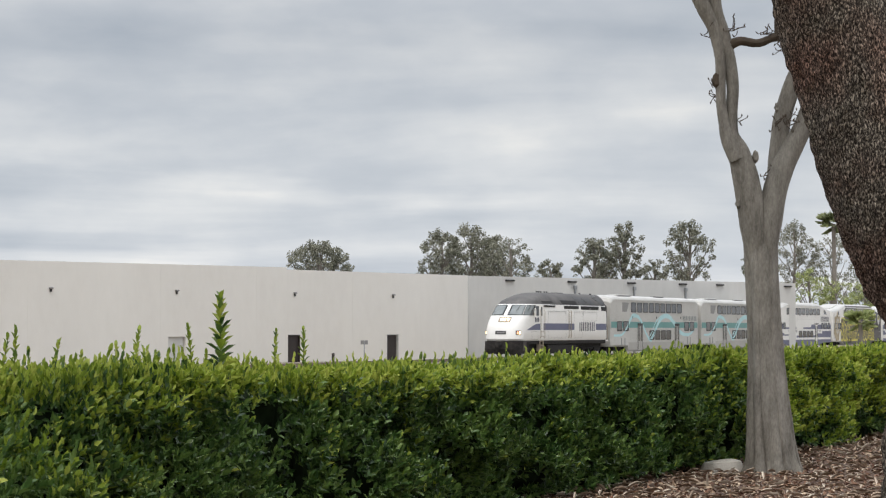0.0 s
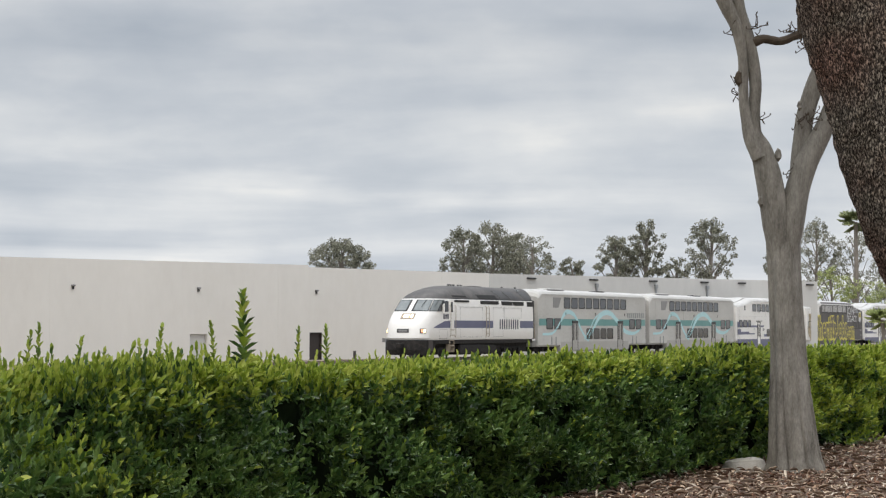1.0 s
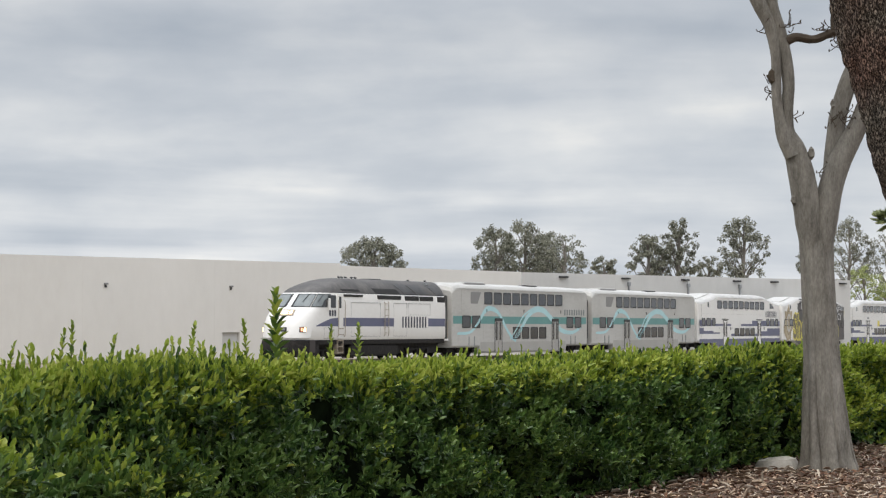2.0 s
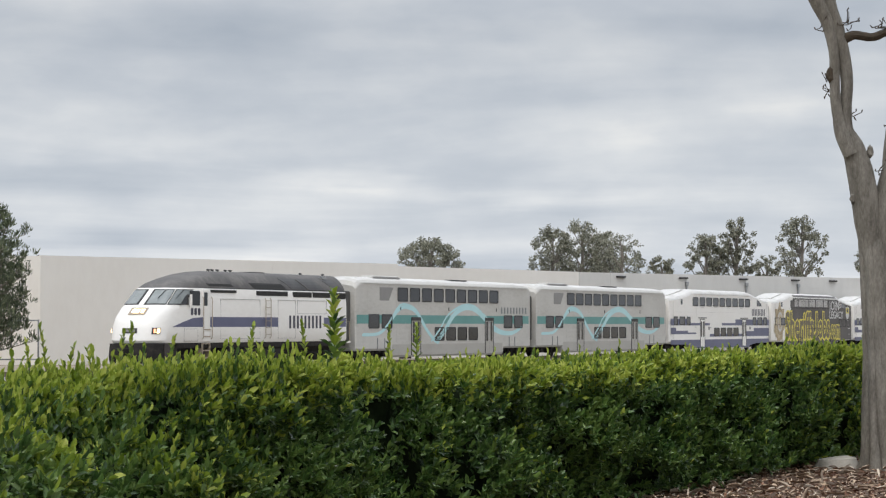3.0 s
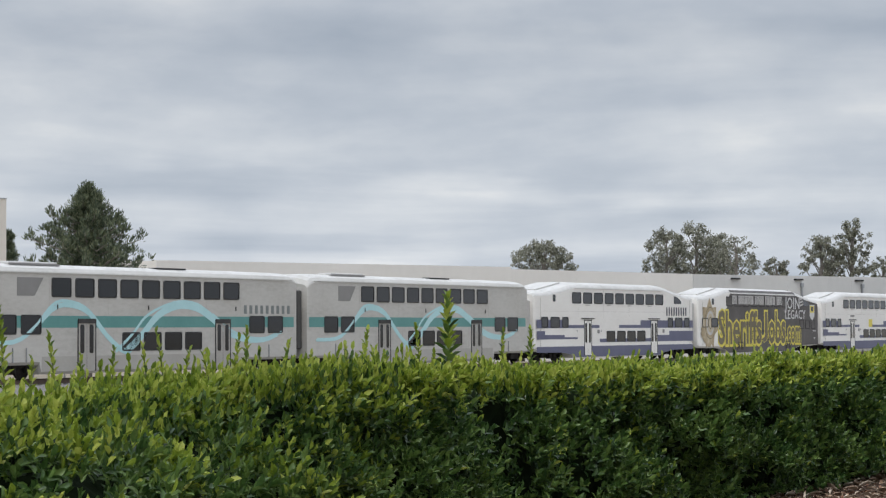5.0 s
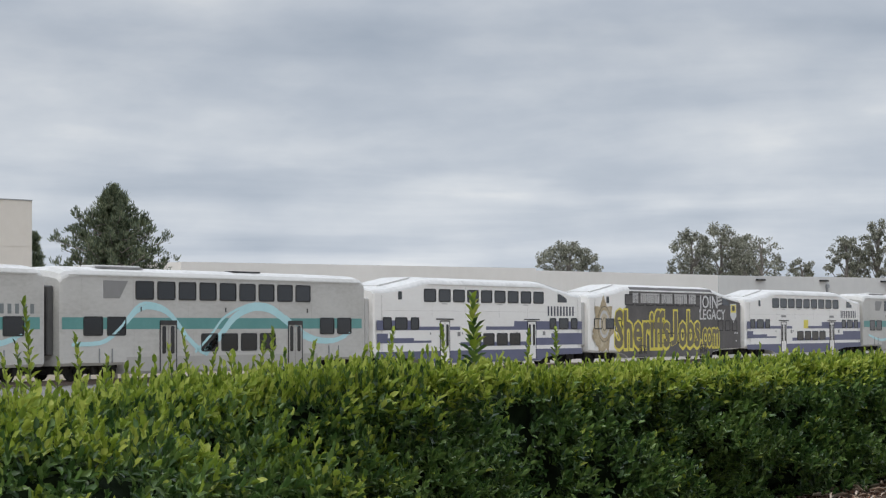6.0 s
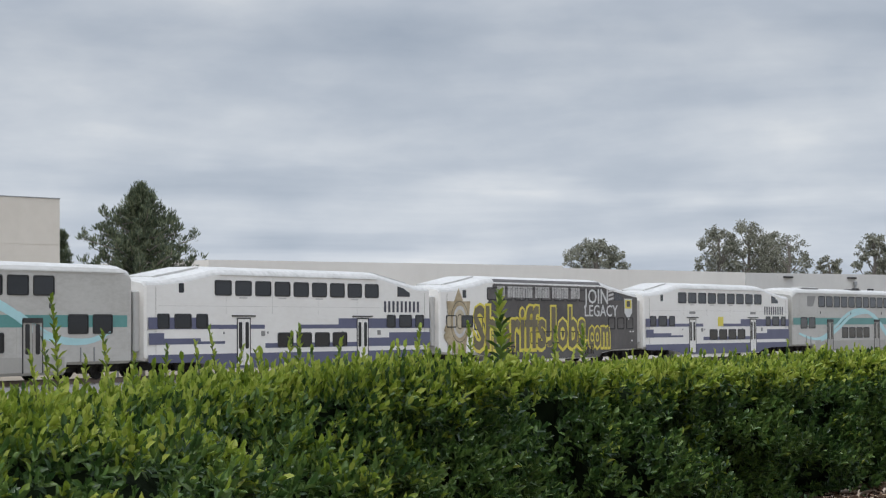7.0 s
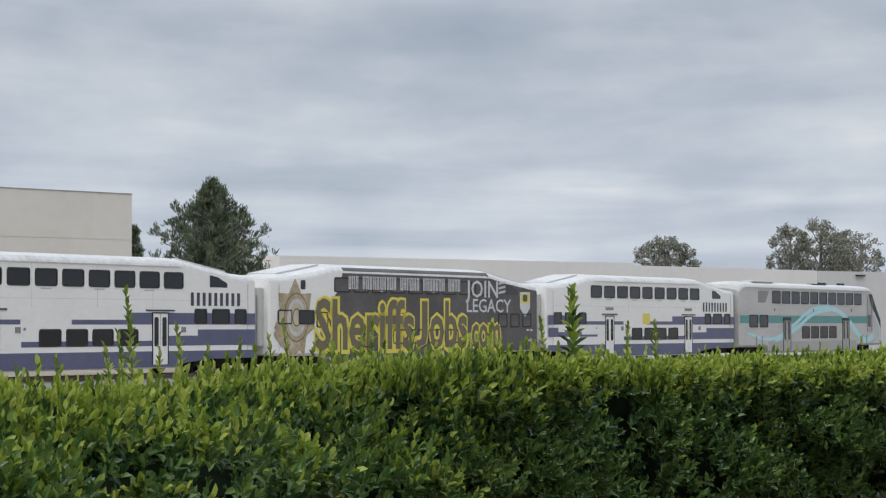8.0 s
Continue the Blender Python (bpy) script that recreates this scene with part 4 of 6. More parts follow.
def far_tree(px, half, top, foot, depth, clump_count, density, seed, label, mat=None, group="", airy=0.6, name="eucalyptus_tree"):
    """A tree at a bearing: half width, crown top and crown foot over the eye line, all per 4200 ahead."""
    k = depth / 4200
    rnd = random.Random(seed)
    x, z0 = px * k, FLOOR
    tree = thing(name, pose(x, depth, z0), label, "tree", group)
    zt, zf, w = EYE + top * k - z0, EYE + foot * k - z0, half * k
    trunk = [Vector((0, 0, 0)), Vector((0.1, 0, zf * 0.5)), Vector((-0.1, 0.1, zf)), Vector((0.1, 0, (zf + zt) / 2)), Vector((0, 0, zt * 0.93))]
    part("trunk", Shape().tube(trunk, [0.4, 0.32, 0.25, 0.15, 0.04], 8), M_GUMTRUNK, tree, smooth=True)
    clumps = []
    clump_count = int(clump_count * 3.4)
    for i in range(clump_count):
        t = (i + 0.5) / clump_count
        z = zf + (zt - zf) * (0.06 + 0.90 * t)
        spread = w * math.sqrt(max(0.10, 1 - ((t - 0.42) / 0.62) ** 2))
        ang = rnd.uniform(0, math.tau)
        rr = spread * rnd.uniform(0.15, 1.0) ** 0.6
        c = Vector((rr * math.cos(ang), rr * math.sin(ang) * 0.8, z + rnd.uniform(-0.4, 0.4)))
        s = w * rnd.uniform(0.07, 0.17)
        clumps.append((tuple(c), (s, s, s * rnd.uniform(0.6, 1.1))))
        if i % 4 == 0:
            a = Vector((0, 0, max(zf * 0.7, z - rr * 1.1 - 0.6)))
            part("limb", Shape().tube([a, (a + c) / 2 + Vector((0, 0, -0.05 * rr)), c], [0.09, 0.06, 0.03], 5), M_GUMTRUNK, tree, smooth=True)
    part("crown", crown_leaves("crown", mat or M_GUM, clumps, int(density * clump_count * 0.42), 0.27, seed, wide=0.42, droop=0.6), None, tree)
    return tree


make_grey_tree()
make_rough_tree()


GUMS = "trees behind the warehouse"
far_tree(-218, 57, 153, 96, 262, 26, 150, 11, "round dark olive eucalyptus behind the warehouse", group=GUMS)
far_tree(-2, 42, 172, 80, 270, 30, 115, 12, "open-crowned eucalyptus behind the warehouse", group=GUMS)
far_tree(50, 48, 182, 80, 274, 34, 105, 13, "open-crowned eucalyptus behind the warehouse", group=GUMS)
far_tree(88, 40, 166, 80, 280, 26, 95, 25, "open-crowned eucalyptus behind the warehouse", group=GUMS)
far_tree(120, 48, 156, 82, 272, 24, 95, 14, "thin-crowned eucalyptus behind the warehouse", group=GUMS)
far_tree(190, 30, 118, 70, 285, 16, 110, 15, "small olive eucalyptus behind the warehouse", group=GUMS)
far_tree(268, 42, 160, 78, 268, 28, 120, 16, "dense olive eucalyptus behind the warehouse wing", group=GUMS)
far_tree(322, 36, 190, 84, 270, 26, 105, 17, "tall airy eucalyptus behind the warehouse wing", group=GUMS)
far_tree(375, 26, 122, 76, 276, 14, 80, 18, "small thin eucalyptus behind the warehouse wing", group=GUMS)
far_tree(436, 45, 196, 76, 266, 34, 88, 19, "tall airy eucalyptus with pale limbs", group=GUMS)
far_tree(560, 32, 150, 76, 272, 18, 90, 24, "open eucalyptus behind the warehouse wing", group=GUMS)
far_tree(622, 46, 192, 60, 335, 34, 100, 20, "tall grey-green eucalyptus past the warehouse wing", group=GUMS)
far_tree(690, 42, 170, 50, 340, 26, 80, 21, "tall thin eucalyptus past the warehouse wing", group=GUMS)
far_tree(760, 44, 150, 40, 350, 30, 90, 22, "grey-green eucalyptus past the warehouse wing", group=GUMS)
far_tree(830, 44, 140, 40, 345, 30, 90, 23, "grey-green eucalyptus past the warehouse wing", group=GUMS)
for px, half, top, depth, seed in ((648, 36, 112, 320, 31), (690, 40, 92, 322, 32), (745, 44, 84, 326, 33), (790, 36, 88, 338, 34), (850, 36, 78, 345, 35)):
    far_tree(px, half, top, -10, depth, 22, 100, seed, "light green leafy small tree past the warehouse", mat=M_LIME, group="light green trees", name="leafy_tree")


def make_palm(px, top, depth, label, size=1.0, mat=None):
    k = depth / 4200
    palm = thing("palm_tree", pose(px * k, depth, FLOOR), label, "tree")
    zt = EYE + top * k - FLOOR
    part("trunk", Shape().tube([Vector((0, 0, 0)), Vector((0.1, 0, zt * 0.5)), Vector((0.0, 0, zt * 0.92))], [0.42 * size, 0.3 * size, 0.28 * size], 9), M_GUMTRUNK, palm, smooth=True)
    rnd = random.Random(77)
    p, w, f, s = [], [], [], []
    for i in range(60):
        ang, lift = rnd.uniform(0, math.tau), rnd.uniform(-0.75, 1.2)
        o = np.array((math.cos(ang), math.sin(ang), lift))
        o /= np.linalg.norm(o)
        c = np.array((0, 0, zt * 0.92)) + o * rnd.uniform(0.5, 1.5) * size
        side = np.cross(o, (0, 0, 1.0))
        for j in range(11):
            q = (j - 5) / 5
            p.append(c), w.append(o * 0.9 + side * q * 0.9 + np.array((0, 0, -0.25 * abs(q) - 0.1)))
            f.append(np.cross(o, side) + rnd.uniform(-0.3, 0.3)), s.append(rnd.uniform(0.9, 1.5) * size)
    part("fronds", leaf_mesh("fronds", mat or M_PALM, p, w, f, s, wide=0.13), None, palm)


make_palm(692, 206, 330, "tall fan palm with a slim grey trunk")
make_palm(738, 26, 92, "small yellow-green fan palm in front of the railway", 0.27, M_LIME)


def make_pine(bearing_yaw, px, half, top, depth, seed, label, whorls=15):
    """A pine; its bearing is px from an axis turned bearing_yaw degrees to the left."""
    k, yaw = depth / 4200, radians(bearing_yaw)
    x, y = px * k, depth
    place = (x * math.cos(yaw) - y * math.sin(yaw), x * math.sin(yaw) + y * math.cos(yaw))
    pine = thing("pine_tree", pose(*place, FLOOR), label, "tree")
    zt, w, rnd = EYE + top * k - FLOOR, half * k, random.Random(seed)
    part("trunk", Shape().tube([Vector((0, 0, 0)), Vector((0.06, 0, zt * 0.4)), Vector((0, 0.05, zt * 0.75)), Vector((0, 0, zt * 0.97))], [0.26, 0.2, 0.1, 0.02], 8), M_GUMTRUNK, pine, smooth=True)
    P, D_, F, S = [], [], [], []

    def tuft(c, way, n, size):
        for _ in range(n):
            o = np.array([rnd.gauss(0, 1) for _ in range(3)])
            P.append(np.array(c) + o * size * 0.25), D_.append(np.array(way) + o * 0.42), F.append(o), S.append(size * rnd.uniform(0.6, 1.1))
    for i in range(whorls):
        t = i / (whorls - 1)
        z = zt * (0.16 + 0.80 * t)
        reach = w * 0.68 * min(1, (1.02 - t) / 0.42) ** 0.95 * (0.92 + 0.16 * math.sin(i * 2.3)) + 0.1
        for j in range(int(11 - 4 * t)):
            ang = j * math.tau / int(11 - 4 * t) + i * 1.1 + rnd.uniform(-0.3, 0.3)
            r = reach * rnd.uniform(0.55, 1.03)
            rise = r * rnd.uniform(-0.02, 0.28)
            a, e = Vector((0, 0, z)), Vector((r * math.cos(ang), r * math.sin(ang), z + rise))
            mid = (a + e) / 2 + Vector((0, 0, -0.12 * r))
            part("limb", Shape().tube([a, mid, e, e + Vector((0, 0, 0.3))], [0.05, 0.035, 0.02, 0.008], 4), M_GUMTRUNK, pine)
            for q in range(10):
                u = 0.15 + 0.85 * q / 9
                c = a.lerp(mid, u * 2) if u < 0.5 else mid.lerp(e, u * 2 - 1)
                c = c + Vector((rnd.gauss(0, 0.16), rnd.gauss(0, 0.16), rnd.uniform(0, 0.2))) * (0.4 + r * 0.35)
                tuft(c, (0.3 * math.cos(ang), 0.3 * math.sin(ang), 1.0), 15, 0.30)
            for h in (0.0, 0.12, 0.24, 0.36, 0.48):
                tuft(e + Vector((0, 0, h)), (0.1 * math.cos(ang), 0.1 * math.sin(ang), 1.0), 10, 0.30 - 0.2 * h)
    part("needles", leaf_mesh("needles", M_PINE, P, D_, F, S, wide=0.13), None, pine)


make_pine(8.353, 374 - 784, 168, 254, 128, 41, "bushy dark green pine behind the railway", 22)
make_pine(8.353, 236 - 784, 28, 172, 175, 42, "dark pine tip behind the beige building", 12)


def make_stone():
    k = 25.9 / 4200
    rings = []
    for z, g in ((-0.05, 0.9), (0.03, 1.02), (0.09, 0.98), (0.165, 0.82), (0.19, 0.45)):
        rings.append([((492 * k) + 0.245 * g * math.cos(q) * (1 + 0.1 * math.sin(3 * q)), 25.75 + 0.17 * g * math.sin(q), z + 0.012 * math.cos(q)) for q in (math.tau * i / 18 for i in range(18))])
    solid("edging_stone", Shape().rings(rings), M_STONE, "pale rounded stone lying on the mulch by the tree", "stone", smooth=True)
    k = 28 / 4200
    rings = []
    for z, g in ((-0.03, 0.9), (0.06, 1.0), (0.1, 0.85), (0.12, 0.4)):
        rings.append([((775 * k) + 0.3 * g * math.cos(q), 25.9 + 0.2 * g * math.sin(q), z) for q in (math.tau * i / 16 for i in range(16))])
    solid("edging_stone", Shape().rings(rings), M_STONE, "flat pale stone lying on the mulch", "stone", smooth=True)


make_stone()


# ---- train: x ahead, y to the camera's side, z up from the rail ----
SIDE = 1.5


def coach_section(zb, shoulder, crown, half=SIDE):
    lift = crown - shoulder
    right = [(0.0, zb), (half - 0.12, zb), (half, zb + 0.12), (half, 2.1), (half, shoulder), (half - 0.05, shoulder + lift * 0.25), (half - 0.17, shoulder + lift * 0.56), (half - 0.45, crown - 0.09), (half - 0.85, crown - 0.02), (0.0, crown)]
    return right + [(-y, z) for y, z in right[-2:0:-1]]


def coach_body(stations):
    rings = []
    for x, zb, sh, cr, half in stations:
        rings.append([(x, y, z) for y, z in coach_section(zb, sh, cr, half)])
    return rings


def window_mesh(w, h, glass, r=0.1, name="window"):
    """A sealed window in x-z about its middle, from y = 0 outwards: frame and pane as two meshes."""
    outer, inner = round_rect(-w / 2, w / 2, -h / 2, h / 2, r), round_rect(-w / 2 + 0.06, w / 2 - 0.06, -h / 2 + 0.06, h / 2 - 0.06, r * 0.7)
    n = len(outer)
    v = [(x, -0.02, z) for x, z in outer] + [(x, 0.022, z) for x, z in outer] + [(x, 0.022, z) for x, z in inner] + [(x, -0.02, z) for x, z in inner]
    f = [(r0 * n + i, r0 * n + (i + 1) % n, (r0 + 1) % 4 * n + (i + 1) % n, (r0 + 1) % 4 * n + i) for r0 in range(4) for i in range(n)]
    return Shape().add(v, f).mesh("window_frame", M_RUBBER), Shape().plate(inner, -0.02, 0.008).mesh("pane", glass)


def add_window(car, meshes, x, z, label="", mirror=True, proud=0.0):
    w = part("window", meshes[0], None, car, label, at=pose(x, SIDE + proud, z))
    part("pane", meshes[1], None, w)
    if mirror:
        w = part("window", meshes[0], None, car, label, at=pose(x, -SIDE, z, 0, 0, 180))
        part("pane", meshes[1], None, w)


def add_door(car, x, z0, z1, w, paint):
    """Double sliding doors with narrow windows, in a black surround."""
    d = part("door", Shape().box(-w / 2, -0.012, 0.0, 0.012, 0, z1 - z0).box(0.012, w / 2, 0.0, 0.012, 0, z1 - z0), paint, car, at=pose(x, SIDE, z0))
    s = Shape().box(-w / 2 - 0.05, -w / 2, 0.0, 0.028, 0, z1 - z0).box(w / 2, w / 2 + 0.05, 0.0, 0.028, 0, z1 - z0).box(-w / 2 - 0.05, w / 2 + 0.05, 0.0, 0.028, z1 - z0, z1 - z0 + 0.05).box(-0.012, 0.012, 0, 0.006, 0, z1 - z0)
    part("door_surround", s, M_RUBBER, d)
    for q in (-1, 1):
        part("door_window", Shape().plate(round_rect(q * w * 0.27 - 0.14, q * w * 0.27 + 0.14, 0.45 * (z1 - z0) - 0.2, 0.93 * (z1 - z0), 0.08), 0.0, 0.02), M_GLASS, d)


def stripe(car, paint, outline, y0=0.0, y1=0.004, name="stripe", label=""):
    return part(name, Shape().plate(outline, SIDE + y0, SIDE + y1), paint, car, label)


def rect(x0, x1, z0, z1):
    return [(x0, z0), (x1, z0), (x1, z1), (x0, z1)]


WHEEL = Shape().disc((0, 0), 0.44, -0.06, 0.06, 24).disc((0, 0), 0.2, -0.1, 0.1, 12).disc((0, 0), 0.48, -0.075, -0.055, 24).mesh("wheel", M_IRON)


def add_bogie(car, x, base=1.25):
    sh = Shape()
    for s in (-1, 1):
        y = s * 1.05
        sh.box(x - base - 0.35, x + base + 0.35, y - 0.07, y + 0.07, 0.5, 0.68, 0, 0.02)
        sh.box(x - 0.35, x + 0.35, y - 0.09, y + 0.09, 0.25, 0.5, 0, 0.02)
        for q in (-base, base):
            sh.box(x + q - 0.17, x + q + 0.17, y - 0.03, y + 0.17, 0.3, 0.62, 0, 0.03)
        sh.tube([(x - 0.28, y + 0.12, 0.3), (x - 0.28, y + 0.12, 0.6)], [0.1, 0.1], 10).tube([(x + 0.28, y + 0.12, 0.3), (x + 0.28, y + 0.12, 0.6)], [0.1, 0.1], 10)
    sh.box(x - 0.25, x + 0.25, -1.0, 1.0, 0.45, 0.75)
    b = part("bogie", sh, M_IRON, car, "grimy wheel truck")
    for q in (-base, base):
        for s in (-1, 1):
            part("wheel", WHEEL, None, b, at=pose(x + q, s * 0.76, 0.46, 0, 0, 0 if s < 0 else 180))


def add_ends(car, x, z_top, paint, ends=2):
    """Gangway and coupler at both ends."""
    for s in (1, -1)[:ends]:
        e = s * x
        tall = z_top > 4.1
        part("gangway", Shape().box(min(e, e + s * 0.42), max(e, e + s * 0.42), -1.15, 1.15, 1.1, 4.0 if tall else 3.75, 0, 0.05), paint, car, "dark fabric gangway" if tall else "")
        part("underframe", Shape().box(min(s * 7.6, s * 12.2), max(s * 7.6, s * 12.2), -0.98, 0.98, 0.3, 0.66), M_IRON, car)
        part("coupler", Shape().box(min(e, e + s * 0.48), max(e, e + s * 0.48), -0.14, 0.14, 0.65, 0.98, 0, 0.03), M_IRON, car)


def bars_as_letters(car, x0, x1, z0, z1, count, ink, name="lettering", y=0.005):
    """A wordmark as a row of plain upright bars, one for each letter."""
    pitch = (x0 - x1) / count
    word = part(name, Shape().plate(rect(x0 - pitch * 0.62, x0 - pitch * 0.12, z0, z1), SIDE + 0.004, SIDE + y + 0.004), ink, car, "plain dark bars in place of a wordmark")
    bar = Shape().plate(rect(-pitch * 0.5, 0, z0, z1), SIDE + 0.004, SIDE + y + 0.004).mesh("letter_bar", ink)
    for i in range(1, count):
        part("letter_bar", bar, None, word, at=pose(x0 - pitch * (i + 0.12), 0, 0))
    return word


def add_gutter(car, x0, x1, z, paint):
    """A thin drip rail where the side meets the roof."""
    for q in (-1, 1):
        y = q * (SIDE + 0.004)
        part("drip_rail", Shape().box(x0, x1, min(y, y + q * 0.035), max(y, y + q * 0.035), z, z + 0.03), paint, car)


def add_seams(car, xs, z0, z1):
    """Upright joints of the body panels."""
    for x in xs:
        part("panel_seam", Shape().box(x - 0.006, x + 0.006, SIDE - 0.01, SIDE + 0.002, z0, z1), M_SILVERLOW, car)


W_UP = window_mesh(1.36, 0.82, M_GLASS)
W_UPB = window_mesh(1.34, 0.70, M_GLASS, 0.12)
W_LOWB = window_mesh(1.34, 0.70, M_GLASS, 0.12)
W_WRAP = window_mesh(1.34, 0.70, M_CHAR, 0.12)
W_NARROW = window_mesh(0.88, 0.66, M_GLASS)
W_MIDB = window_mesh(1.28, 0.66, M_GLASS)
UPPER = [6.52 - 1.63 * i for i in range(9)]
LOWER = [1.5, -0.13, -1.75, -3.36]


def wave(points, w0, w1, n=26):
    """A ribbon of even width w in x-z through control places, as an outline."""
    pts, _ = smooth_path([Vector((x, 0, z)) for x, z in points], [0] * len(points), n)
    up, down = [], []
    for k, p in enumerate(pts):
        a, b = pts[max(0, k - 1)], pts[min(n, k + 1)]
        t = (b - a).normalized()
        h = (w0 + (w1 - w0) * k / n) / 2
        up.append((p.x - t.z * h, p.z + t.x * h))
        down.append((p.x + t.z * h, p.z - t.x * h))
    return up, down


def ribbon(car, points, w0, w1, paint, y=0.008):
    up, down = wave(points, w0, w1)
    sh = Shape()
    n = len(up)
    v = [(x, SIDE + 0.004, z) for x, z in up + down] + [(x, SIDE + y, z) for x, z in up + down]
    f = [(i, i + 1, n + i + 1, n + i) for i in range(n - 1)] + [(2 * n + i, 2 * n + i + 1, 3 * n + i + 1, 3 * n + i) for i in range(n - 1)]
    return part("wave_stripe", sh.add(v, f), paint, car, "pale cyan wave stripe")


def cab_end(z):
    """Where the cab coach's sloping tail ends at height z."""
    return -12.95 + 2.05 * min(1, max(0, (z - 2.2) / 2.5))


def make_silver_coach(cab=False, faded=False):
    car = thing("coach", pose(0, 0, 0), "silver bilevel passenger coach with teal stripe and pale cyan waves", "train car", "coaches of the train")
    E = 12.45
    st = [(-E, 0.66, 4.2, 4.55, 1.44), (-E + 0.15, 0.64, 4.33, 4.76, 1.49), (-E + 0.5, 0.64, 4.4, 4.84, 1.5), (-8.0, 0.64, 4.42, 4.86, 1.5), (-7.9, 0.24, 4.42, 4.86, 1.5),
          (7.9, 0.24, 4.42, 4.86, 1.5), (8.0, 0.64, 4.42, 4.86, 1.5), (E - 1.4, 0.64, 4.42, 4.86, 1.5), (E - 0.5, 0.64, 4.36, 4.80, 1.5), (E - 0.15, 0.64, 4.25, 4.66, 1.49), (E, 0.66, 4.1, 4.42, 1.44)]
    rings = coach_body(st)
    if cab:
        # the tail slopes from the roof down to a blunt chin
        for i, (inset, narrow) in enumerate(((0.0, 0.86), (0.12, 0.975), (0.45, 1.0))):
            rings[i] = [(cab_end(z) + inset, y * narrow, z) for x, y, z in rings[2]]
    body = Shape().rings(rings)
    # roof faces take the white roof paint, the foot the darker skirt paint
    body.m = [1 if min(body.v[i][2] for i in f) >= 4.58 and len(f) == 4 else 0 for f in body.f]
    part("body", body, [M_SILVER, M_ROOFWHITE], car)
    part("skirt", Shape().plate(rect(-7.85, 7.85, 0.36, 0.98), SIDE, SIDE + 0.003), M_SILVERLOW, car)
    for q in (-1, 1):
        for z in (4.62, 4.72):
            part("roof_rib", Shape().box(-10.0 if cab else -11.5, 11.5, q * (1.22 if z < 4.7 else 0.95) - 0.02, q * (1.22 if z < 4.7 else 0.95) + 0.02, z, z + 0.06), M_ROOFWHITE, car)
    stripe(car, M_TEAL, rect(-12.1 if not cab else -9.9, 12.35, 2.18, 2.68))
    for x in UPPER + ([UPPER[-1] - 1.63] if cab else []):
        add_window(car, W_UP, x, 3.87)
    add_gutter(car, -10.4 if cab else -11.9, 11.9, 4.44, M_SILVERLOW)
    add_seams(car, (11.0, 7.35, 3.2, -0.9, -4.4, -7.3) if not cab else (11.0, 7.35, 3.2, -0.9, -4.4), 2.72, 4.4)
    add_seams(car, (7.3, 2.8, -4.8, -7.2), 0.5, 2.14)
    for x in LOWER:
        add_window(car, W_UP, x, 1.57)
    for x in (10.22, 8.57, -8.75, -10.4) if not cab else (10.22, 8.57):
        add_window(car, W_UP, x, 2.31)
    part("vent_panel", Shape().plate([(9.5, 3.5), (9.5, 4.26), (7.75, 4.26), (8.35, 3.5)], SIDE, SIDE + 0.01), M_GREYPANE, car, "grey blanked window panel")
    for x in (4.75, -5.8):
        add_door(car, x, 0.34, 2.46, 1.2, M_SILVERLOW)
        part("door_cap", Shape().box(x - 0.62, x + 0.62, SIDE, SIDE + 0.05, 2.36, 2.56), M_DARK, car)
    part("roof_hatch", Shape().box(6.2, 9.4, 0.2, 1.05, 4.79, 4.93, 0, 0.03), M_ROOFWHITE, car)
    part("hatch_edge", Shape().box(6.1, 9.5, 1.052, 1.10, 4.78, 4.86), M_GREYPANE, car)
    part("roof_vent", Shape().box(-3.5, -1.2, 0.5, 1.0, 4.80, 4.87), M_DARK, car)
    if not faded:
        bars_as_letters(car, -7.55, -11.9, 2.82, 3.22, 9, M_GREYINK)
    # two crests of the wave
    first = [(11.6, 1.55), (9.6, 1.62), (8.3, 2.2), (6.9, 3.05), (5.6, 3.1), (4.5, 2.75), (3.4, 1.9), (2.3, 1.25), (1.6, 1.1)]
    second = [(1.9, 1.1), (0.6, 1.9), (-0.5, 2.7), (-2.0, 3.15), (-3.4, 3.1), (-4.6, 2.7), (-6.2, 1.95), (-7.6, 1.62), (-9.3, 1.58), (-10.6, 1.85)]
    if cab:
        crest = [(11.2, 1.55), (9.0, 1.2), (7.2, 1.15), (5.5, 1.45), (3.3, 2.15), (1.0, 2.95), (-1.8, 3.3), (-4.2, 3.05), (-6.0, 2.45), (-7.8, 1.55), (-9.1, 1.05), (-10.0, 1.0), (-11.2, 1.3)]
        ribbon(car, crest, 0.16, 0.42, M_CYAN)
        ribbon(car, [(x - 0.5, z - 0.06 - 0.16 * (abs(x) < 4)) for x, z in crest[2:10]], 0.34, 0.16, M_CYAN, 0.010)
    else:
        ribbon(car, first, 0.18, 0.26, M_CYAN)
        ribbon(car, [(x + 0.1, z + (0.16 if 3 < x < 7 else -0.02)) for x, z in first], 0.13, 0.12, M_CYAN, 0.010)
        ribbon(car, second, 0.38, 0.22, M_CYAN)
        ribbon(car, [(x + 0.75, z + 0.04) for x, z in second[:3]] + [(second[3][0] + 0.2, second[3][1] + 0.16)] + [(x, z + 0.20) for x, z in second[4:7]], 0.14, 0.09, M_CYAN, 0.010)
        ribbon(car, [(x - 0.35, z + 0.10) for x, z in second[5:]], 0.08, 0.12, M_CYAN, 0.012)
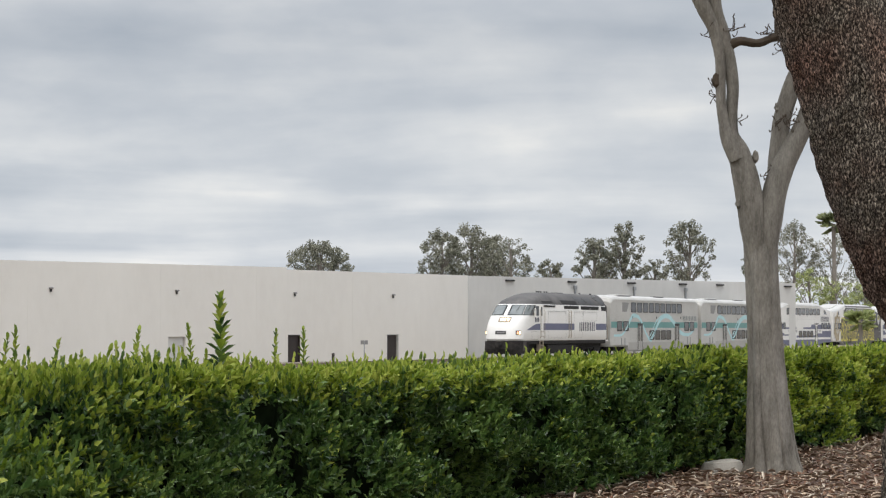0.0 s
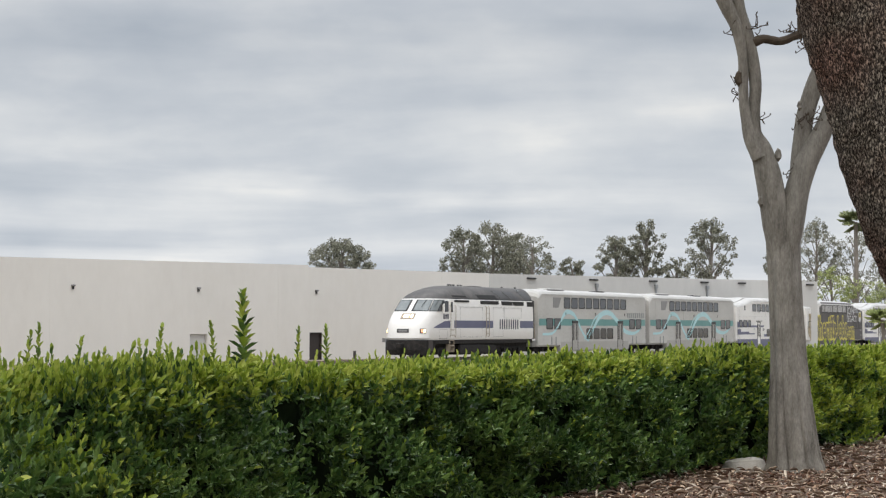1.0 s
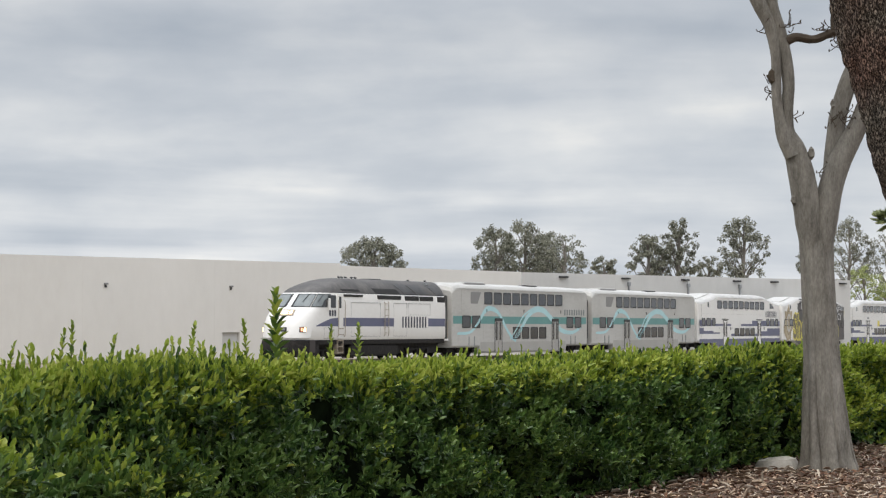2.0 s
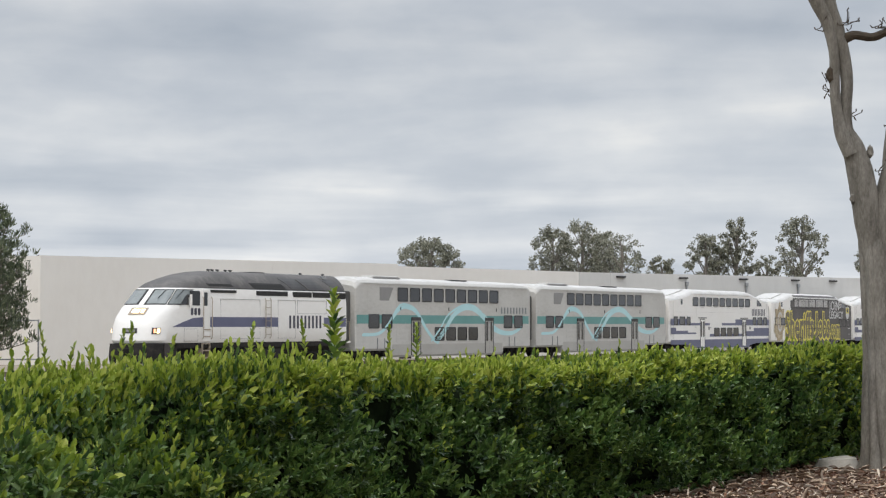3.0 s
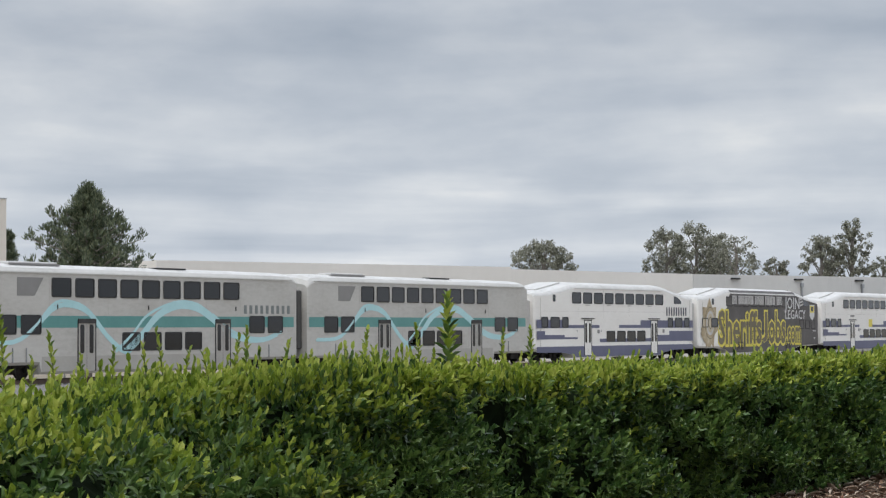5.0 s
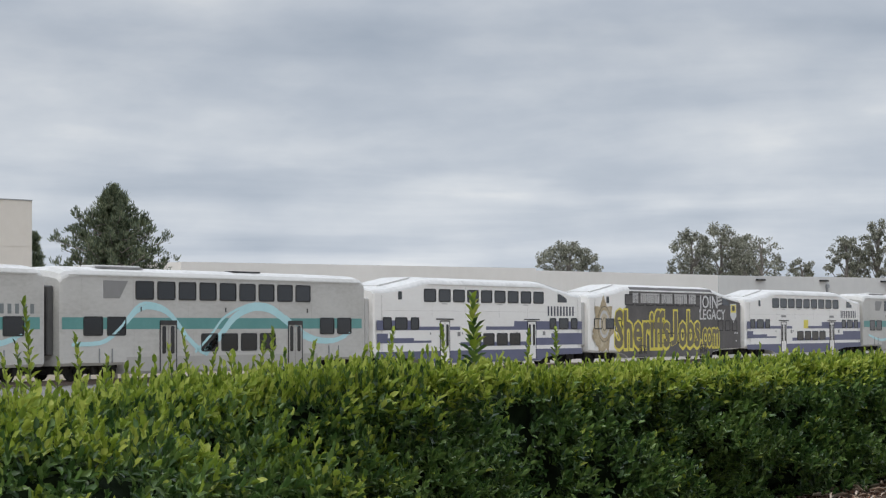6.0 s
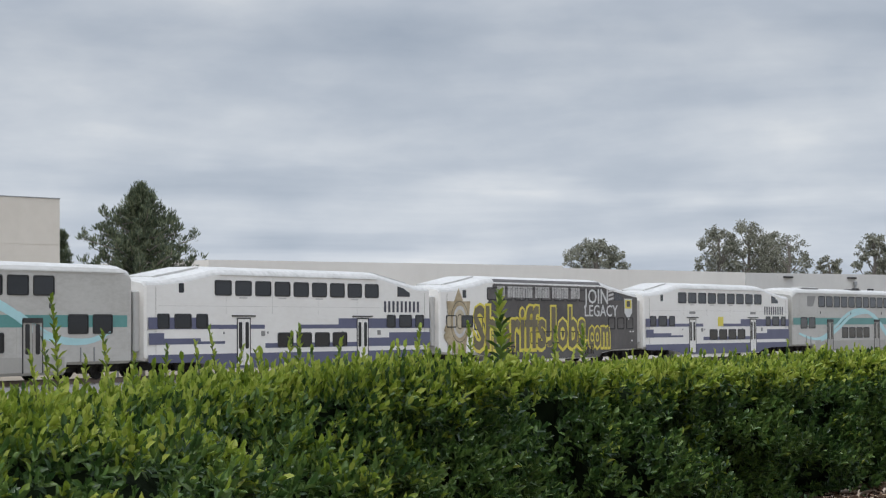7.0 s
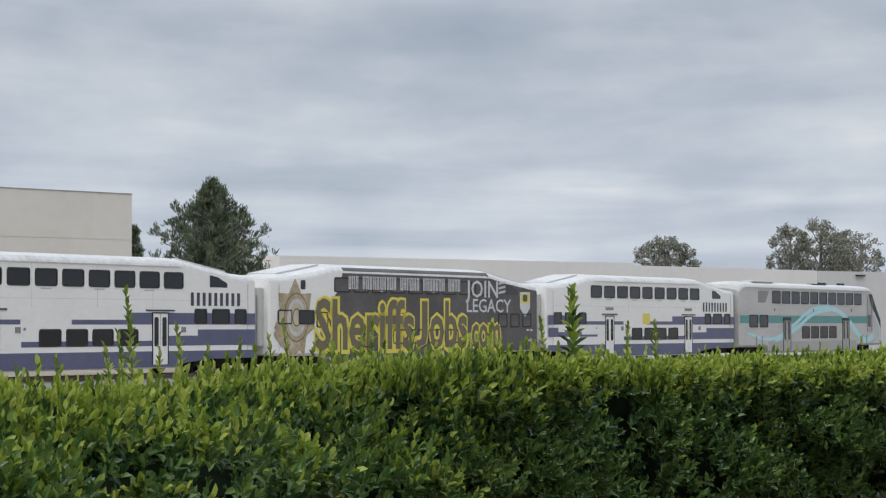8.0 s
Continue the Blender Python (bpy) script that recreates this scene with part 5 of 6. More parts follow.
    if cab:
        part("windscreen", Shape().add([(cab_end(z) - o, y, z) for o in (0.02, -0.1) for y, z in ((-1.1, 2.6), (1.1, 2.6), (1.0, 4.2), (-1.0, 4.2))], [(0, 1, 2, 3), (7, 6, 5, 4), (0, 1, 5, 4), (1, 2, 6, 5), (2, 3, 7, 6), (3, 0, 4, 7)]), M_GLASS, car, "dark cab windscreen")
        stripe(car, M_DARK, [(cab_end(1.9) + 0.34, 1.9), (cab_end(2.4) + 0.18, 2.4), (cab_end(3.2) + 0.30, 3.2), (cab_end(4.25) + 0.36, 4.25), (cab_end(4.25) + 1.0, 4.25), (cab_end(3.6) + 1.15, 3.5), (cab_end(2.6) + 0.75, 2.6)], 0.0, 0.010, name="cab_side_window", label="dark sloping cab side window")
        stripe(car, M_SILVERLOW, rect(-10.75, -10.0, 1.55, 4.2), 0.0, 0.008, name="cab_door", label="grey cab side door")
        part("cab_door_window", Shape().plate(round_rect(-10.66, -10.1, 1.95, 2.75, 0.08), SIDE, SIDE + 0.014), M_GLASS, car)
        for x in (-9.95, -10.85):
            part("grab_rail", Shape().box(x - 0.03, x + 0.03, SIDE + 0.002, SIDE + 0.05, 1.6, 4.0), M_TIN, car)
        ribbon(car, [(-11.0, 3.3), (-11.6, 2.7), (-12.2, 2.1), (-12.45, 1.5), (-12.4, 0.95)], 0.10, 0.18, M_CYAN)
        for x in (-3.9, -4.6, -7.5, -8.1):
            part("horn", Shape().box(x - 0.12, x + 0.12, 0.2, 0.5, 4.83, 5.0, 0, 0.03), M_DARK, car)
    for x in (8.9, 9.8, -8.9, -9.8):
        part("grab_rail", Shape().box(x - 0.02, x + 0.02, SIDE, SIDE + 0.05, 0.75, 1.35), M_TIN, car)
    for x in (0.2, -6.9, 6.8):
        part("marker", Shape().box(x - 0.03, x + 0.03, SIDE, SIDE + 0.03, 2.95, 3.15), M_DARK, car)
    add_bogie(car, 9.6)
    add_bogie(car, -9.6)
    add_ends(car, E, 4.2, M_GANG, 1 if cab else 2)
    return car


def tapered_body():
    E = 12.45
    rows = [(-E, 0.75, 3.9, 4.22, 1.36), (-E + 0.12, 0.70, 3.98, 4.30, 1.44), (-11.2, 0.66, 4.0, 4.36, 1.5), (-8.9, 0.66, 4.25, 4.66, 1.5), (-7.3, 0.5, 4.50, 4.90, 1.5), (-6.8, 0.26, 4.52, 4.92, 1.5), (6.8, 0.26, 4.52, 4.92, 1.5),
            (7.3, 0.5, 4.50, 4.90, 1.5), (8.9, 0.66, 4.25, 4.66, 1.5), (11.2, 0.66, 4.0, 4.36, 1.5), (E - 0.12, 0.70, 3.98, 4.30, 1.44), (E, 0.75, 3.9, 4.22, 1.36)]
    body = Shape().rings(coach_body(rows))
    body.m = [1 if min(body.v[i][2] for i in f) >= 3.9 and len(f) == 4 else 0 for f in body.f]
    return body


def tapered_common(car, upper=None):
    part("body", tapered_body(), [M_WHITE, M_ROOFWHITE], car)
    for q in (-1, 1):
        part("roof_panel", Shape().add([(q * 7.6, -0.8, 4.89), (q * 11.0, -0.8, 4.42), (q * 11.0, 0.8, 4.42), (q * 7.6, 0.8, 4.89), (q * 7.6, -0.8, 4.80), (q * 11.0, -0.8, 4.34), (q * 11.0, 0.8, 4.34), (q * 7.6, 0.8, 4.80)], [(0, 1, 2, 3), (7, 6, 5, 4), (0, 1, 5, 4), (1, 2, 6, 5), (2, 3, 7, 6), (3, 0, 4, 7)]), M_ROOFWHITE, car)
    for x in UPPER:
        add_window(car, upper or W_UPB, x + 0.12, 3.93)
    if upper is None:
        add_gutter(car, -6.9, 6.9, 4.50, M_ROOFWHITE)
    add_seams(car, (11.75, -11.75), 0.9, 3.9)
    add_bogie(car, 9.6)
    add_bogie(car, -9.6)
    add_ends(car, 12.45, 4.0, M_JAMB)


def make_white_coach(sign=False):
    car = thing("coach", pose(0, 0, 0), "white bilevel passenger coach with stepped slate-blue stripes", "train car", "coaches of the train")
    tapered_common(car)
    part("small_window", Shape().plate(round_rect(9.68, 10.06, 3.68, 4.1, 0.05), SIDE, SIDE + 0.012), M_GLASS, car)
    part("small_window", Shape().plate([(-8.95, 3.68), (-8.95, 4.2), (-9.5, 4.12), (-10.2, 3.86), (-10.2, 3.68)], SIDE, SIDE + 0.012), M_GLASS, car)
    for x, m in ((11.2, W_NARROW), (9.75, W_MIDB), (8.3, W_NARROW), (-8.3, W_NARROW), (-9.75, W_MIDB), (-11.2, W_NARROW)):
        add_window(car, m, x, 2.43)
    for x in LOWER:
        add_window(car, W_LOWB, x, 1.55)
    add_seams(car, (6.4, 2.6, -1.4, -5.0), 2.75, 4.45)
    part("panel_seam", Shape().box(-11.5, 11.5, SIDE - 0.01, SIDE + 0.002, 3.10, 3.108), M_SILVERLOW, car)
    for i, x in enumerate(UPPER):
        if i % 2:
            part("emergency_notice", Shape().plate(rect(x - 0.2, x + 0.45, 3.46, 3.52), SIDE, SIDE + 0.003), M_JAMB, car)
    for x in (5.0, -5.5):
        add_door(car, x, 0.42, 2.54, 1.0, M_WHITE)
        part("door_header", Shape().box(x - 0.95, x + 0.95, SIDE, SIDE + 0.04, 2.64, 2.70), M_DARK, car)
        part("control_box", Shape().box(x - 1.75, x - 1.45, SIDE, SIDE + 0.02, 1.75, 1.98), M_GREYPANE, car)
    # stepped stripes, ahead and behind
    stripe(car, M_BLUE, [(x, z - 0.09) for x, z in [(12.3, 2.17), (3.25, 2.17), (3.25, 2.36), (7.8, 2.36), (7.8, 2.68), (12.3, 2.68)]])
    stripe(car, M_BLUE, [(x, z - 0.09) for x, z in [(12.25, 1.5), (6.5, 1.5), (6.5, 1.62), (8.4, 1.62), (8.4, 1.76), (11.15, 1.76), (11.15, 2.0), (12.25, 2.0)]])
    stripe(car, M_BLUE, [(x, z - 0.09) for x, z in [(0.2, 2.17), (-12.3, 2.17), (-12.3, 2.66), (-3.25, 2.66), (-3.25, 2.36), (0.2, 2.36)]])
    stripe(car, M_BLUE, [(x, z - 0.09) for x, z in [(3.2, 1.28), (-12.3, 1.28), (-12.3, 1.96), (-8.1, 1.96), (-8.1, 1.70), (-5.9, 1.70), (-5.9, 1.5), (3.2, 1.5)]])
    stripe(car, M_BLUE, [(x, z - 0.09) for x, z in [(12.3, 0.72), (11.0, 0.70), (8.9, 0.70), (7.2, 0.55), (6.7, 0.40), (-6.7, 0.40), (-7.2, 0.55), (-8.9, 0.70), (-12.3, 0.72), (-12.3, 1.06), (12.3, 1.06)]], name="lower_band")
    bars_as_letters(car, -7.55, -11.3, 2.88, 3.44, 9, M_INK)
    for x in (3.0, 6.6, -3.6):
        part("marker", Shape().box(x - 0.05, x + 0.05, SIDE, SIDE + 0.02, 1.85, 1.95), M_GREYPANE, car)
    if sign:
        part("sticker", Shape().plate(rect(-0.2, 0.75, 2.1, 2.72), SIDE + 0.004, SIDE + 0.008), M_YELLOW, car, "yellow square sticker")
        for x in (5.0, -5.5):
            part("notice", Shape().plate(rect(x - 0.5, x + 0.5, 2.9, 3.06), SIDE, SIDE + 0.004), M_GREYPANE, car)
    return car


def make_wrapped_coach():
    car = thing("coach", pose(0, 0, 0), "white bilevel coach with charcoal advert wrap and yellow-edged lettering", "train car", "coaches of the train")
    tapered_common(car, W_WRAP)
    wrap = [(8.4, 0.66), (7.4, 0.52), (6.8, 0.30), (-6.8, 0.30), (-7.3, 0.56), (-8.9, 0.72), (-12.3, 0.76), (-12.3, 3.88), (-11.2, 3.98), (-8.9, 4.22), (-7.3, 4.46), (6.6, 4.48), (7.0, 3.6), (8.5, 2.6)]
    stripe(car, M_CHAR, wrap, name="wrap", label="charcoal advert wrap")
    # the wrap's upper edge folds over the shoulder
    rows = [(SIDE + 0.002, 4.49), (SIDE - 0.044, 4.622), (SIDE - 0.160, 4.748)]
    v = [(x, y, z) for x in (6.5, -7.1) for y, z in rows] + [(x, y - 0.03, z - 0.01) for x in (6.5, -7.1) for y, z in rows]
    part("wrap_edge", Shape().add(v, [(0, 1, 4, 3), (1, 2, 5, 4), (9, 10, 7, 6), (10, 11, 8, 7), (2, 5, 11, 8), (0, 3, 9, 6)]), M_CHAR, car)
    # a faded star crest at the leading end, with a round seal and a brown stain under it
    turn = [math.tau * k / 14 + 0.22 for k in range(14)]
    star = [(10.5 + (1.75 if k % 2 else 1.22) * math.cos(q) * 0.95, 2.35 + (1.85 if k % 2 else 1.25) * math.sin(q)) for k, q in enumerate(turn)]
    crest = stripe(car, M_STAIN, star, 0.0, 0.005, "crest", "faded tan star-shaped crest")
    blot = [(10.75 + (1.25 + 0.16 * math.sin(3 * q) + 0.08 * math.sin(7 * q + 1)) * math.cos(q), 1.55 + (0.72 + 0.12 * math.sin(4 * q + 2)) * math.sin(q)) for q in (math.tau * k / 36 for k in range(36))]
    part("stain", Shape().plate(blot, SIDE + 0.003, SIDE + 0.007), M_STAIN, crest, "brown weathered stain")
    for n, (rx, rz, ink) in enumerate(((1.0, 1.12, M_OLIVE), (0.94, 1.06, M_STAIN), (0.74, 0.86, M_LETTERGREY), (0.56, 0.66, M_TAN), (0.34, 0.42, M_OLIVE), (0.28, 0.35, M_TAN))):
        part("seal_ring", Shape().plate([(10.4 + rx * math.cos(math.tau * k / 24), 2.4 + rz * math.sin(math.tau * k / 24)) for k in range(24)], SIDE + 0.003, SIDE + 0.009 + 0.002 * n), ink, crest)
    add_window(car, W_MIDB, 9.6, 2.42, proud=0.016)
    add_window(car, window_mesh(1.1, 0.66, M_TAN), 11.3, 2.42)
    for x in (8.3, -8.6, -9.9, -11.2):
        add_window(car, window_mesh(0.95, 0.72, M_CHAR), x, 2.3)
    for x in LOWER:
        add_window(car, W_WRAP, x, 1.5)
    part("small_window", Shape().plate(round_rect(9.68, 10.06, 3.68, 4.1, 0.05), SIDE, SIDE + 0.012), M_GLASS, car)
    part("small_window", Shape().plate([(-8.95, 3.68), (-8.95, 4.2), (-9.5, 4.12), (-10.2, 3.86), (-10.2, 3.68)], SIDE, SIDE + 0.012), M_GLASS, car)
    # the slogan: dark letters with a broad yellow edge
    for text, x0, x1, z0, z1 in (("Sheriffs", 8.9, 0.22, 0.98, 3.30), ("J", 0.05, -1.02, 0.98, 3.24), ("obs", -1.22, -4.9, 0.98, 3.28), (".com", -5.0, -8.3, 0.95, 2.12)):
        side_words(car, "letter_edge", text, x0 + 0.11, x1 - 0.11, z0 - 0.02, z1 + 0.13, 0.014, M_YELLOW, 0.115, label="yellow letter edge")
        side_words(car, "letters", text, x0, x1, z0, z1, 0.020, M_OLIVE, 0.034, label="dark olive letters")
    # a row of pale bars for the small lettering along the upper windows
    for i0, i1 in ((0, 3), (4, 14), (15, 21), (22, 29), (30, 34)):
        sh = Shape()
        for i in range(i0, i1):
            a = 6.1 - i * 0.305
            for q, w in ((0.0, 0.075), (0.14, 0.075)):
                sh.plate(rect(a - q - w, a - q, 3.74, 4.36), SIDE + 0.004, SIDE + 0.026)
            sh.plate(rect(a - 0.14, a - 0.075, (3.74, 4.02, 4.28)[i % 3], (3.82, 4.10, 4.36)[i % 3]), SIDE + 0.004, SIDE + 0.026)
        part("small_lettering", sh, M_LETTERGREY, car, "pale upright bars")
    side_words(car, "slogan", "JOIN", -4.75, -8.05, 3.48, 4.34, 0.026, M_PALEINK, 0.012)
    side_words(car, "slogan", "LEGACY", -4.85, -9.45, 2.72, 3.40, 0.026, M_PALEINK, 0.012)
    sh = Shape()
    for i in range(3):
        z = 3.66 + 0.24 * i
        sh.plate([(-8.15, z), (-8.85, z + 0.10), (-8.85, z + 0.22), (-8.15, z + 0.12)], SIDE + 0.004, SIDE + 0.028)
    part("small_lettering", sh, M_LETTERGREY, car, "pale slanted bars")
    badge = stripe(car, M_PALEINK, [(-10.45, 2.95), (-11.0, 2.5), (-11.55, 2.95), (-11.55, 3.8), (-10.45, 3.8)], 0.004, 0.009, "badge", "small pale badge shape")
    part("badge_field", Shape().plate([(-10.55, 3.2), (-11.45, 3.2), (-11.45, 3.72), (-10.55, 3.72)], SIDE + 0.006, SIDE + 0.012), M_YELLOW, badge)
    part("badge_field", Shape().plate(round_rect(-11.25, -10.75, 3.3, 3.66, 0.1), SIDE + 0.010, SIDE + 0.016), M_CHAR, badge)
    for x in (4.6, -5.5):
        add_door(car, x, 0.5, 1.0, 1.0, M_CHAR)
    for x, z in ((-11.3, 1.75), (-11.7, 1.75), (-11.5, 1.2), (3.2, 3.6), (-1.6, 3.6)):
        part("marker", Shape().plate(rect(x - 0.12, x + 0.12, z, z + 0.09), SIDE + 0.004, SIDE + 0.008), M_PALEINK, car)
    return car


# ---- locomotive ----
def loco_ring(z, nose, half, rear=-10.25, depth=2.1, n=24):
    """A plan outline at height z with a rounded nose."""
    pts = []
    for i in range(n + 1):
        q = math.pi * i / n - math.pi / 2
        c, s = math.cos(q), math.sin(q)
        pts.append((nose - depth + depth * abs(c) ** 0.6, half * math.copysign(abs(s) ** 0.62, s), z))
    return pts + [(rear, half, z), (rear, -half, z)]


LOCO_LEVELS = [(1.22, 9.50, 1.42), (1.35, 9.58, 1.5), (2.0, 9.48, 1.5), (2.5, 9.18, 1.5), (2.9, 8.72, 1.5), (3.05, 8.50, 1.5), (3.5, 7.92, 1.47), (3.86, 7.46, 1.425), (3.92, 7.36, 1.41), (4.2, 6.70, 1.31), (4.45, 5.75, 1.13), (4.65, 4.80, 0.92), (4.78, 3.80, 0.7), (4.83, 2.90, 0.5)]


def loco_at(z, u):
    """Place and outward way on the nose at height z, u from -1 (far side) to 1 (camera's side)."""
    for (za, na, ha), (zb, nb, hb) in zip(LOCO_LEVELS, LOCO_LEVELS[1:]):
        if za <= z <= zb:
            t = (z - za) / (zb - za)
            nose, half = na + (nb - na) * t, ha + (hb - ha) * t
            q = u * math.pi / 2
            c, s = math.cos(q), math.sin(q)
            p = Vector((nose - 2.1 + 2.1 * abs(c) ** 0.6, half * math.copysign(abs(s) ** 0.62, s), z))
            return p
    return Vector((0, 0, z))


def nose_patch(z0, z1, u0, u1, out, thick, nu=6, nz=3, slant=0.0):
    grids = []
    for o in (out, out - thick):
        g = []
        for j in range(nz + 1):
            for i in range(nu + 1):
                z = z0 + (z1 - z0) * j / nz
                u = u0 + (u1 - u0) * i / nu + slant * j / nz
                p = loco_at(z, u)
                q = (loco_at(z, u + 0.02) - loco_at(z, u - 0.02)).cross(loco_at(min(z + 0.03, 4.7), u) - loco_at(z - 0.03, u))
                g.append(tuple(p + q.normalized() * o))
        grids.append(g)
    sh, k = Shape(), (nu + 1) * (nz + 1)
    v = grids[0] + grids[1]
    quad = [(j * (nu + 1) + i, j * (nu + 1) + i + 1, (j + 1) * (nu + 1) + i + 1, (j + 1) * (nu + 1) + i) for j in range(nz) for i in range(nu)]
    f = quad + [tuple(k + q for q in reversed(a)) for a in quad]
    rim = [i for i in range(nu + 1)] + [(j + 1) * (nu + 1) + nu for j in range(nz)] + [nz * (nu + 1) + i for i in range(nu - 1, -1, -1)] + [j * (nu + 1) for j in range(nz - 1, 0, -1)]
    f += [(rim[i], rim[(i + 1) % len(rim)], k + rim[(i + 1) % len(rim)], k + rim[i]) for i in range(len(rim))]
    return sh.add(v, f)


def hood_panel(x0, x1, z0, z1, lean, out=0.014, n=4):
    """A thin panel that follows the hood's side from z0 up to z1, its upper edge further ahead by lean."""
    v = []
    for o in (out, -0.03):
        for k in range(n + 1):
            z = z0 + (z1 - z0) * k / n
            y = next(ha + (hb - ha) * (z - za) / (zb - za) for (za, _, ha), (zb, _, hb) in zip(LOCO_LEVELS, LOCO_LEVELS[1:]) if za <= z <= zb)
            v += [(x + lean * k / n, y + o * 0.75, z + o * 0.6) for x in (x0, x1)]
    m = 2 * (n + 1)
    f = [(2 * k, 2 * k + 1, 2 * k + 3, 2 * k + 2) for k in range(n)] + [(m + 2 * k + 2, m + 2 * k + 3, m + 2 * k + 1, m + 2 * k) for k in range(n)]
    f += [(2 * k, 2 * k + 2, m + 2 * k + 2, m + 2 * k) for k in range(n)] + [(2 * k + 1, m + 2 * k + 1, m + 2 * k + 3, 2 * k + 3) for k in range(n)]
    return Shape().add(v, f + [(0, m, m + 1, 1), (2 * n, 2 * n + 1, m + 2 * n + 1, m + 2 * n)])


def make_locomotive():
    car = thing("locomotive", pose(0, 0, 0), "white diesel locomotive with black roof and slate-blue stripe, headlamps lit", "locomotive")
    body = Shape().rings([loco_ring(z, n, h) for z, n, h in LOCO_LEVELS])
    body.m = [1 if min(body.v[i][2] for i in f) >= 3.9 else 0 for f in body.f]
    part("body", body, [M_WHITE, M_HOOD], car, smooth=True)
    part("frame", Shape().box(-10.3, 8.6, -1.42, 1.42, 0.95, 1.218, 0, 0.02), M_IRON, car)
    # dark intake panels, leaning forwards over the sloped hood side, and grilles under its edge
    for x0, x1, z0, z1, lean, paint in ((4.3, 1.9, 4.04, 4.16, 0.25, M_GRILLE), (-0.2, -3.6, 3.97, 4.26, 0.45, M_GRILLE), (-4.2, -7.9, 3.97, 4.56, 0.95, M_INTAKE), (-9.0, -10.2, 3.97, 4.56, 0.95, M_INTAKE)):
        part("intake_panel", hood_panel(x0, x1, z0, z1, lean), paint, car, "dark sloped air intake panel")
    part("panel_bar", hood_panel(-5.94, -6.06, 3.98, 4.5, 0.85, 0.035), M_HOOD, car)
    for x0, x1, z0, z1 in ((4.3, 1.8, 3.72, 3.86), (-0.3, -3.6, 3.62, 3.86), (-4.2, -6.25, 3.58, 3.86), (-6.4, -8.4, 3.58, 3.86), (-9.1, -10.2, 3.52, 3.86)):
        g = part("grille", Shape().box(x1, x0, 1.36, 1.475, z0, z1), M_GRILLE, car, "black air intake grille")
        for i in range(3):
            z = z0 + (z1 - z0) * (i + 1) / 4
            part("louvre", Shape().box(x1, x0, 1.47, 1.49, z - 0.01, z + 0.01), M_DARK, g)
    part("roof_seam", Shape().box(-10.2, 4.8, 1.36, 1.415, 3.93, 3.965), M_DARK, car)
    part("roof_panel", Shape().box(-8.8, -8.3, -1.0, 1.0, 4.6, 4.74), M_TIN, car)
    part("exhaust", Shape().box(-3.0, -1.6, -0.4, 0.4, 4.76, 4.88, 0, 0.03), M_IRON, car)
    for x in (2.6, 2.2, 1.7, 0.9, 0.4):
        part("horn", Shape().tube([(x - 0.14, 0.3, 4.90), (x + 0.14, 0.3, 4.90)], [0.03, 0.05], 8).box(x - 0.03, x + 0.03, 0.27, 0.33, 4.74, 4.92), M_DARK, car)
    for x in (-7.0, -9.6):
        part("lifting_lug", Shape().box(x - 0.08, x + 0.08, 0.3, 0.4, 4.74, 4.92), M_DARK, car)
    # windscreens
    for u0, u1 in ((-0.93, -0.51), (-0.48, -0.02), (0.02, 0.48), (0.51, 0.93)):
        w = part("windscreen", nose_patch(3.13, 3.80, u0 + 0.02, u1 - 0.02, 0.016, 0.05, 8, 4), M_SHIELD, car, "raked windscreen pane", smooth=True)
        part("seal", nose_patch(3.08, 3.85, u0 - 0.005, u1 + 0.005, 0.008, 0.04, 8, 4), M_RUBBER, w, smooth=True)
    for u in (0.25, 0.72):
        a, b = loco_at(3.84, u), loco_at(3.4, u - 0.07)
        part("wiper", Shape().tube([a + Vector((0.05, 0.03, 0)), b + Vector((0.08, 0.05, 0))], [0.018, 0.014], 5), M_RUBBER, car)
    # cab side window, door and handrails
    side = SIDE
    w = part("cab_window", Shape().plate([(7.25, 3.08), (6.5, 3.08), (6.5, 3.62), (6.75, 3.5)], 1.40, side + 0.012), M_GLASS, car)
    part("cab_window", Shape().plate(round_rect(5.42, 6.28, 3.06, 3.78, 0.06), 1.40, side + 0.012), M_GLASS, car)
    part("mirror", Shape().box(6.34, 6.47, side + 0.04, side + 0.14, 2.95, 3.6, 0, 0.02), M_WHITE, car)
    d = part("door", Shape().box(4.45, 5.12, 1.38, side + 0.015, 1.3, 3.86, 0, 0.006), M_WHITE, car)
    part("door_window", Shape().plate(round_rect(4.72, 5.04, 3.05, 3.72, 0.06), side, side + 0.022), M_GLASS, d)
    for x in (4.36, 5.2, -1.05, -1.6):
        part("handrail", Shape().tube([(x, side + 0.02, 1.4), (x, side + 0.09, 1.5), (x, side + 0.09, 3.4), (x, side + 0.02, 3.5)], [0.022] * 4, 6), M_BUFF, car)
    steps = Shape()
    for z in (0.45, 0.8, 1.15, 1.5, 1.85):
        steps.box(4.45, 5.12, 1.2 if z < 1.2 else side + 0.016, side + (0.01 if z < 1.2 else 0.05), z, z + 0.05)
    steps.box(4.42, 4.45, 1.2, side + 0.01, 0.4, 1.21).box(5.12, 5.15, 1.2, side + 0.01, 0.4, 1.21)
    part("steps", steps, M_BUFF, car)
    ladder = Shape()
    for z in (1.6, 1.95, 2.3, 2.65, 3.0, 3.35):
        ladder.box(-1.6, -1.05, side + 0.075, side + 0.1, z, z + 0.025)
    part("ladder_rungs", ladder, M_BUFF, car)
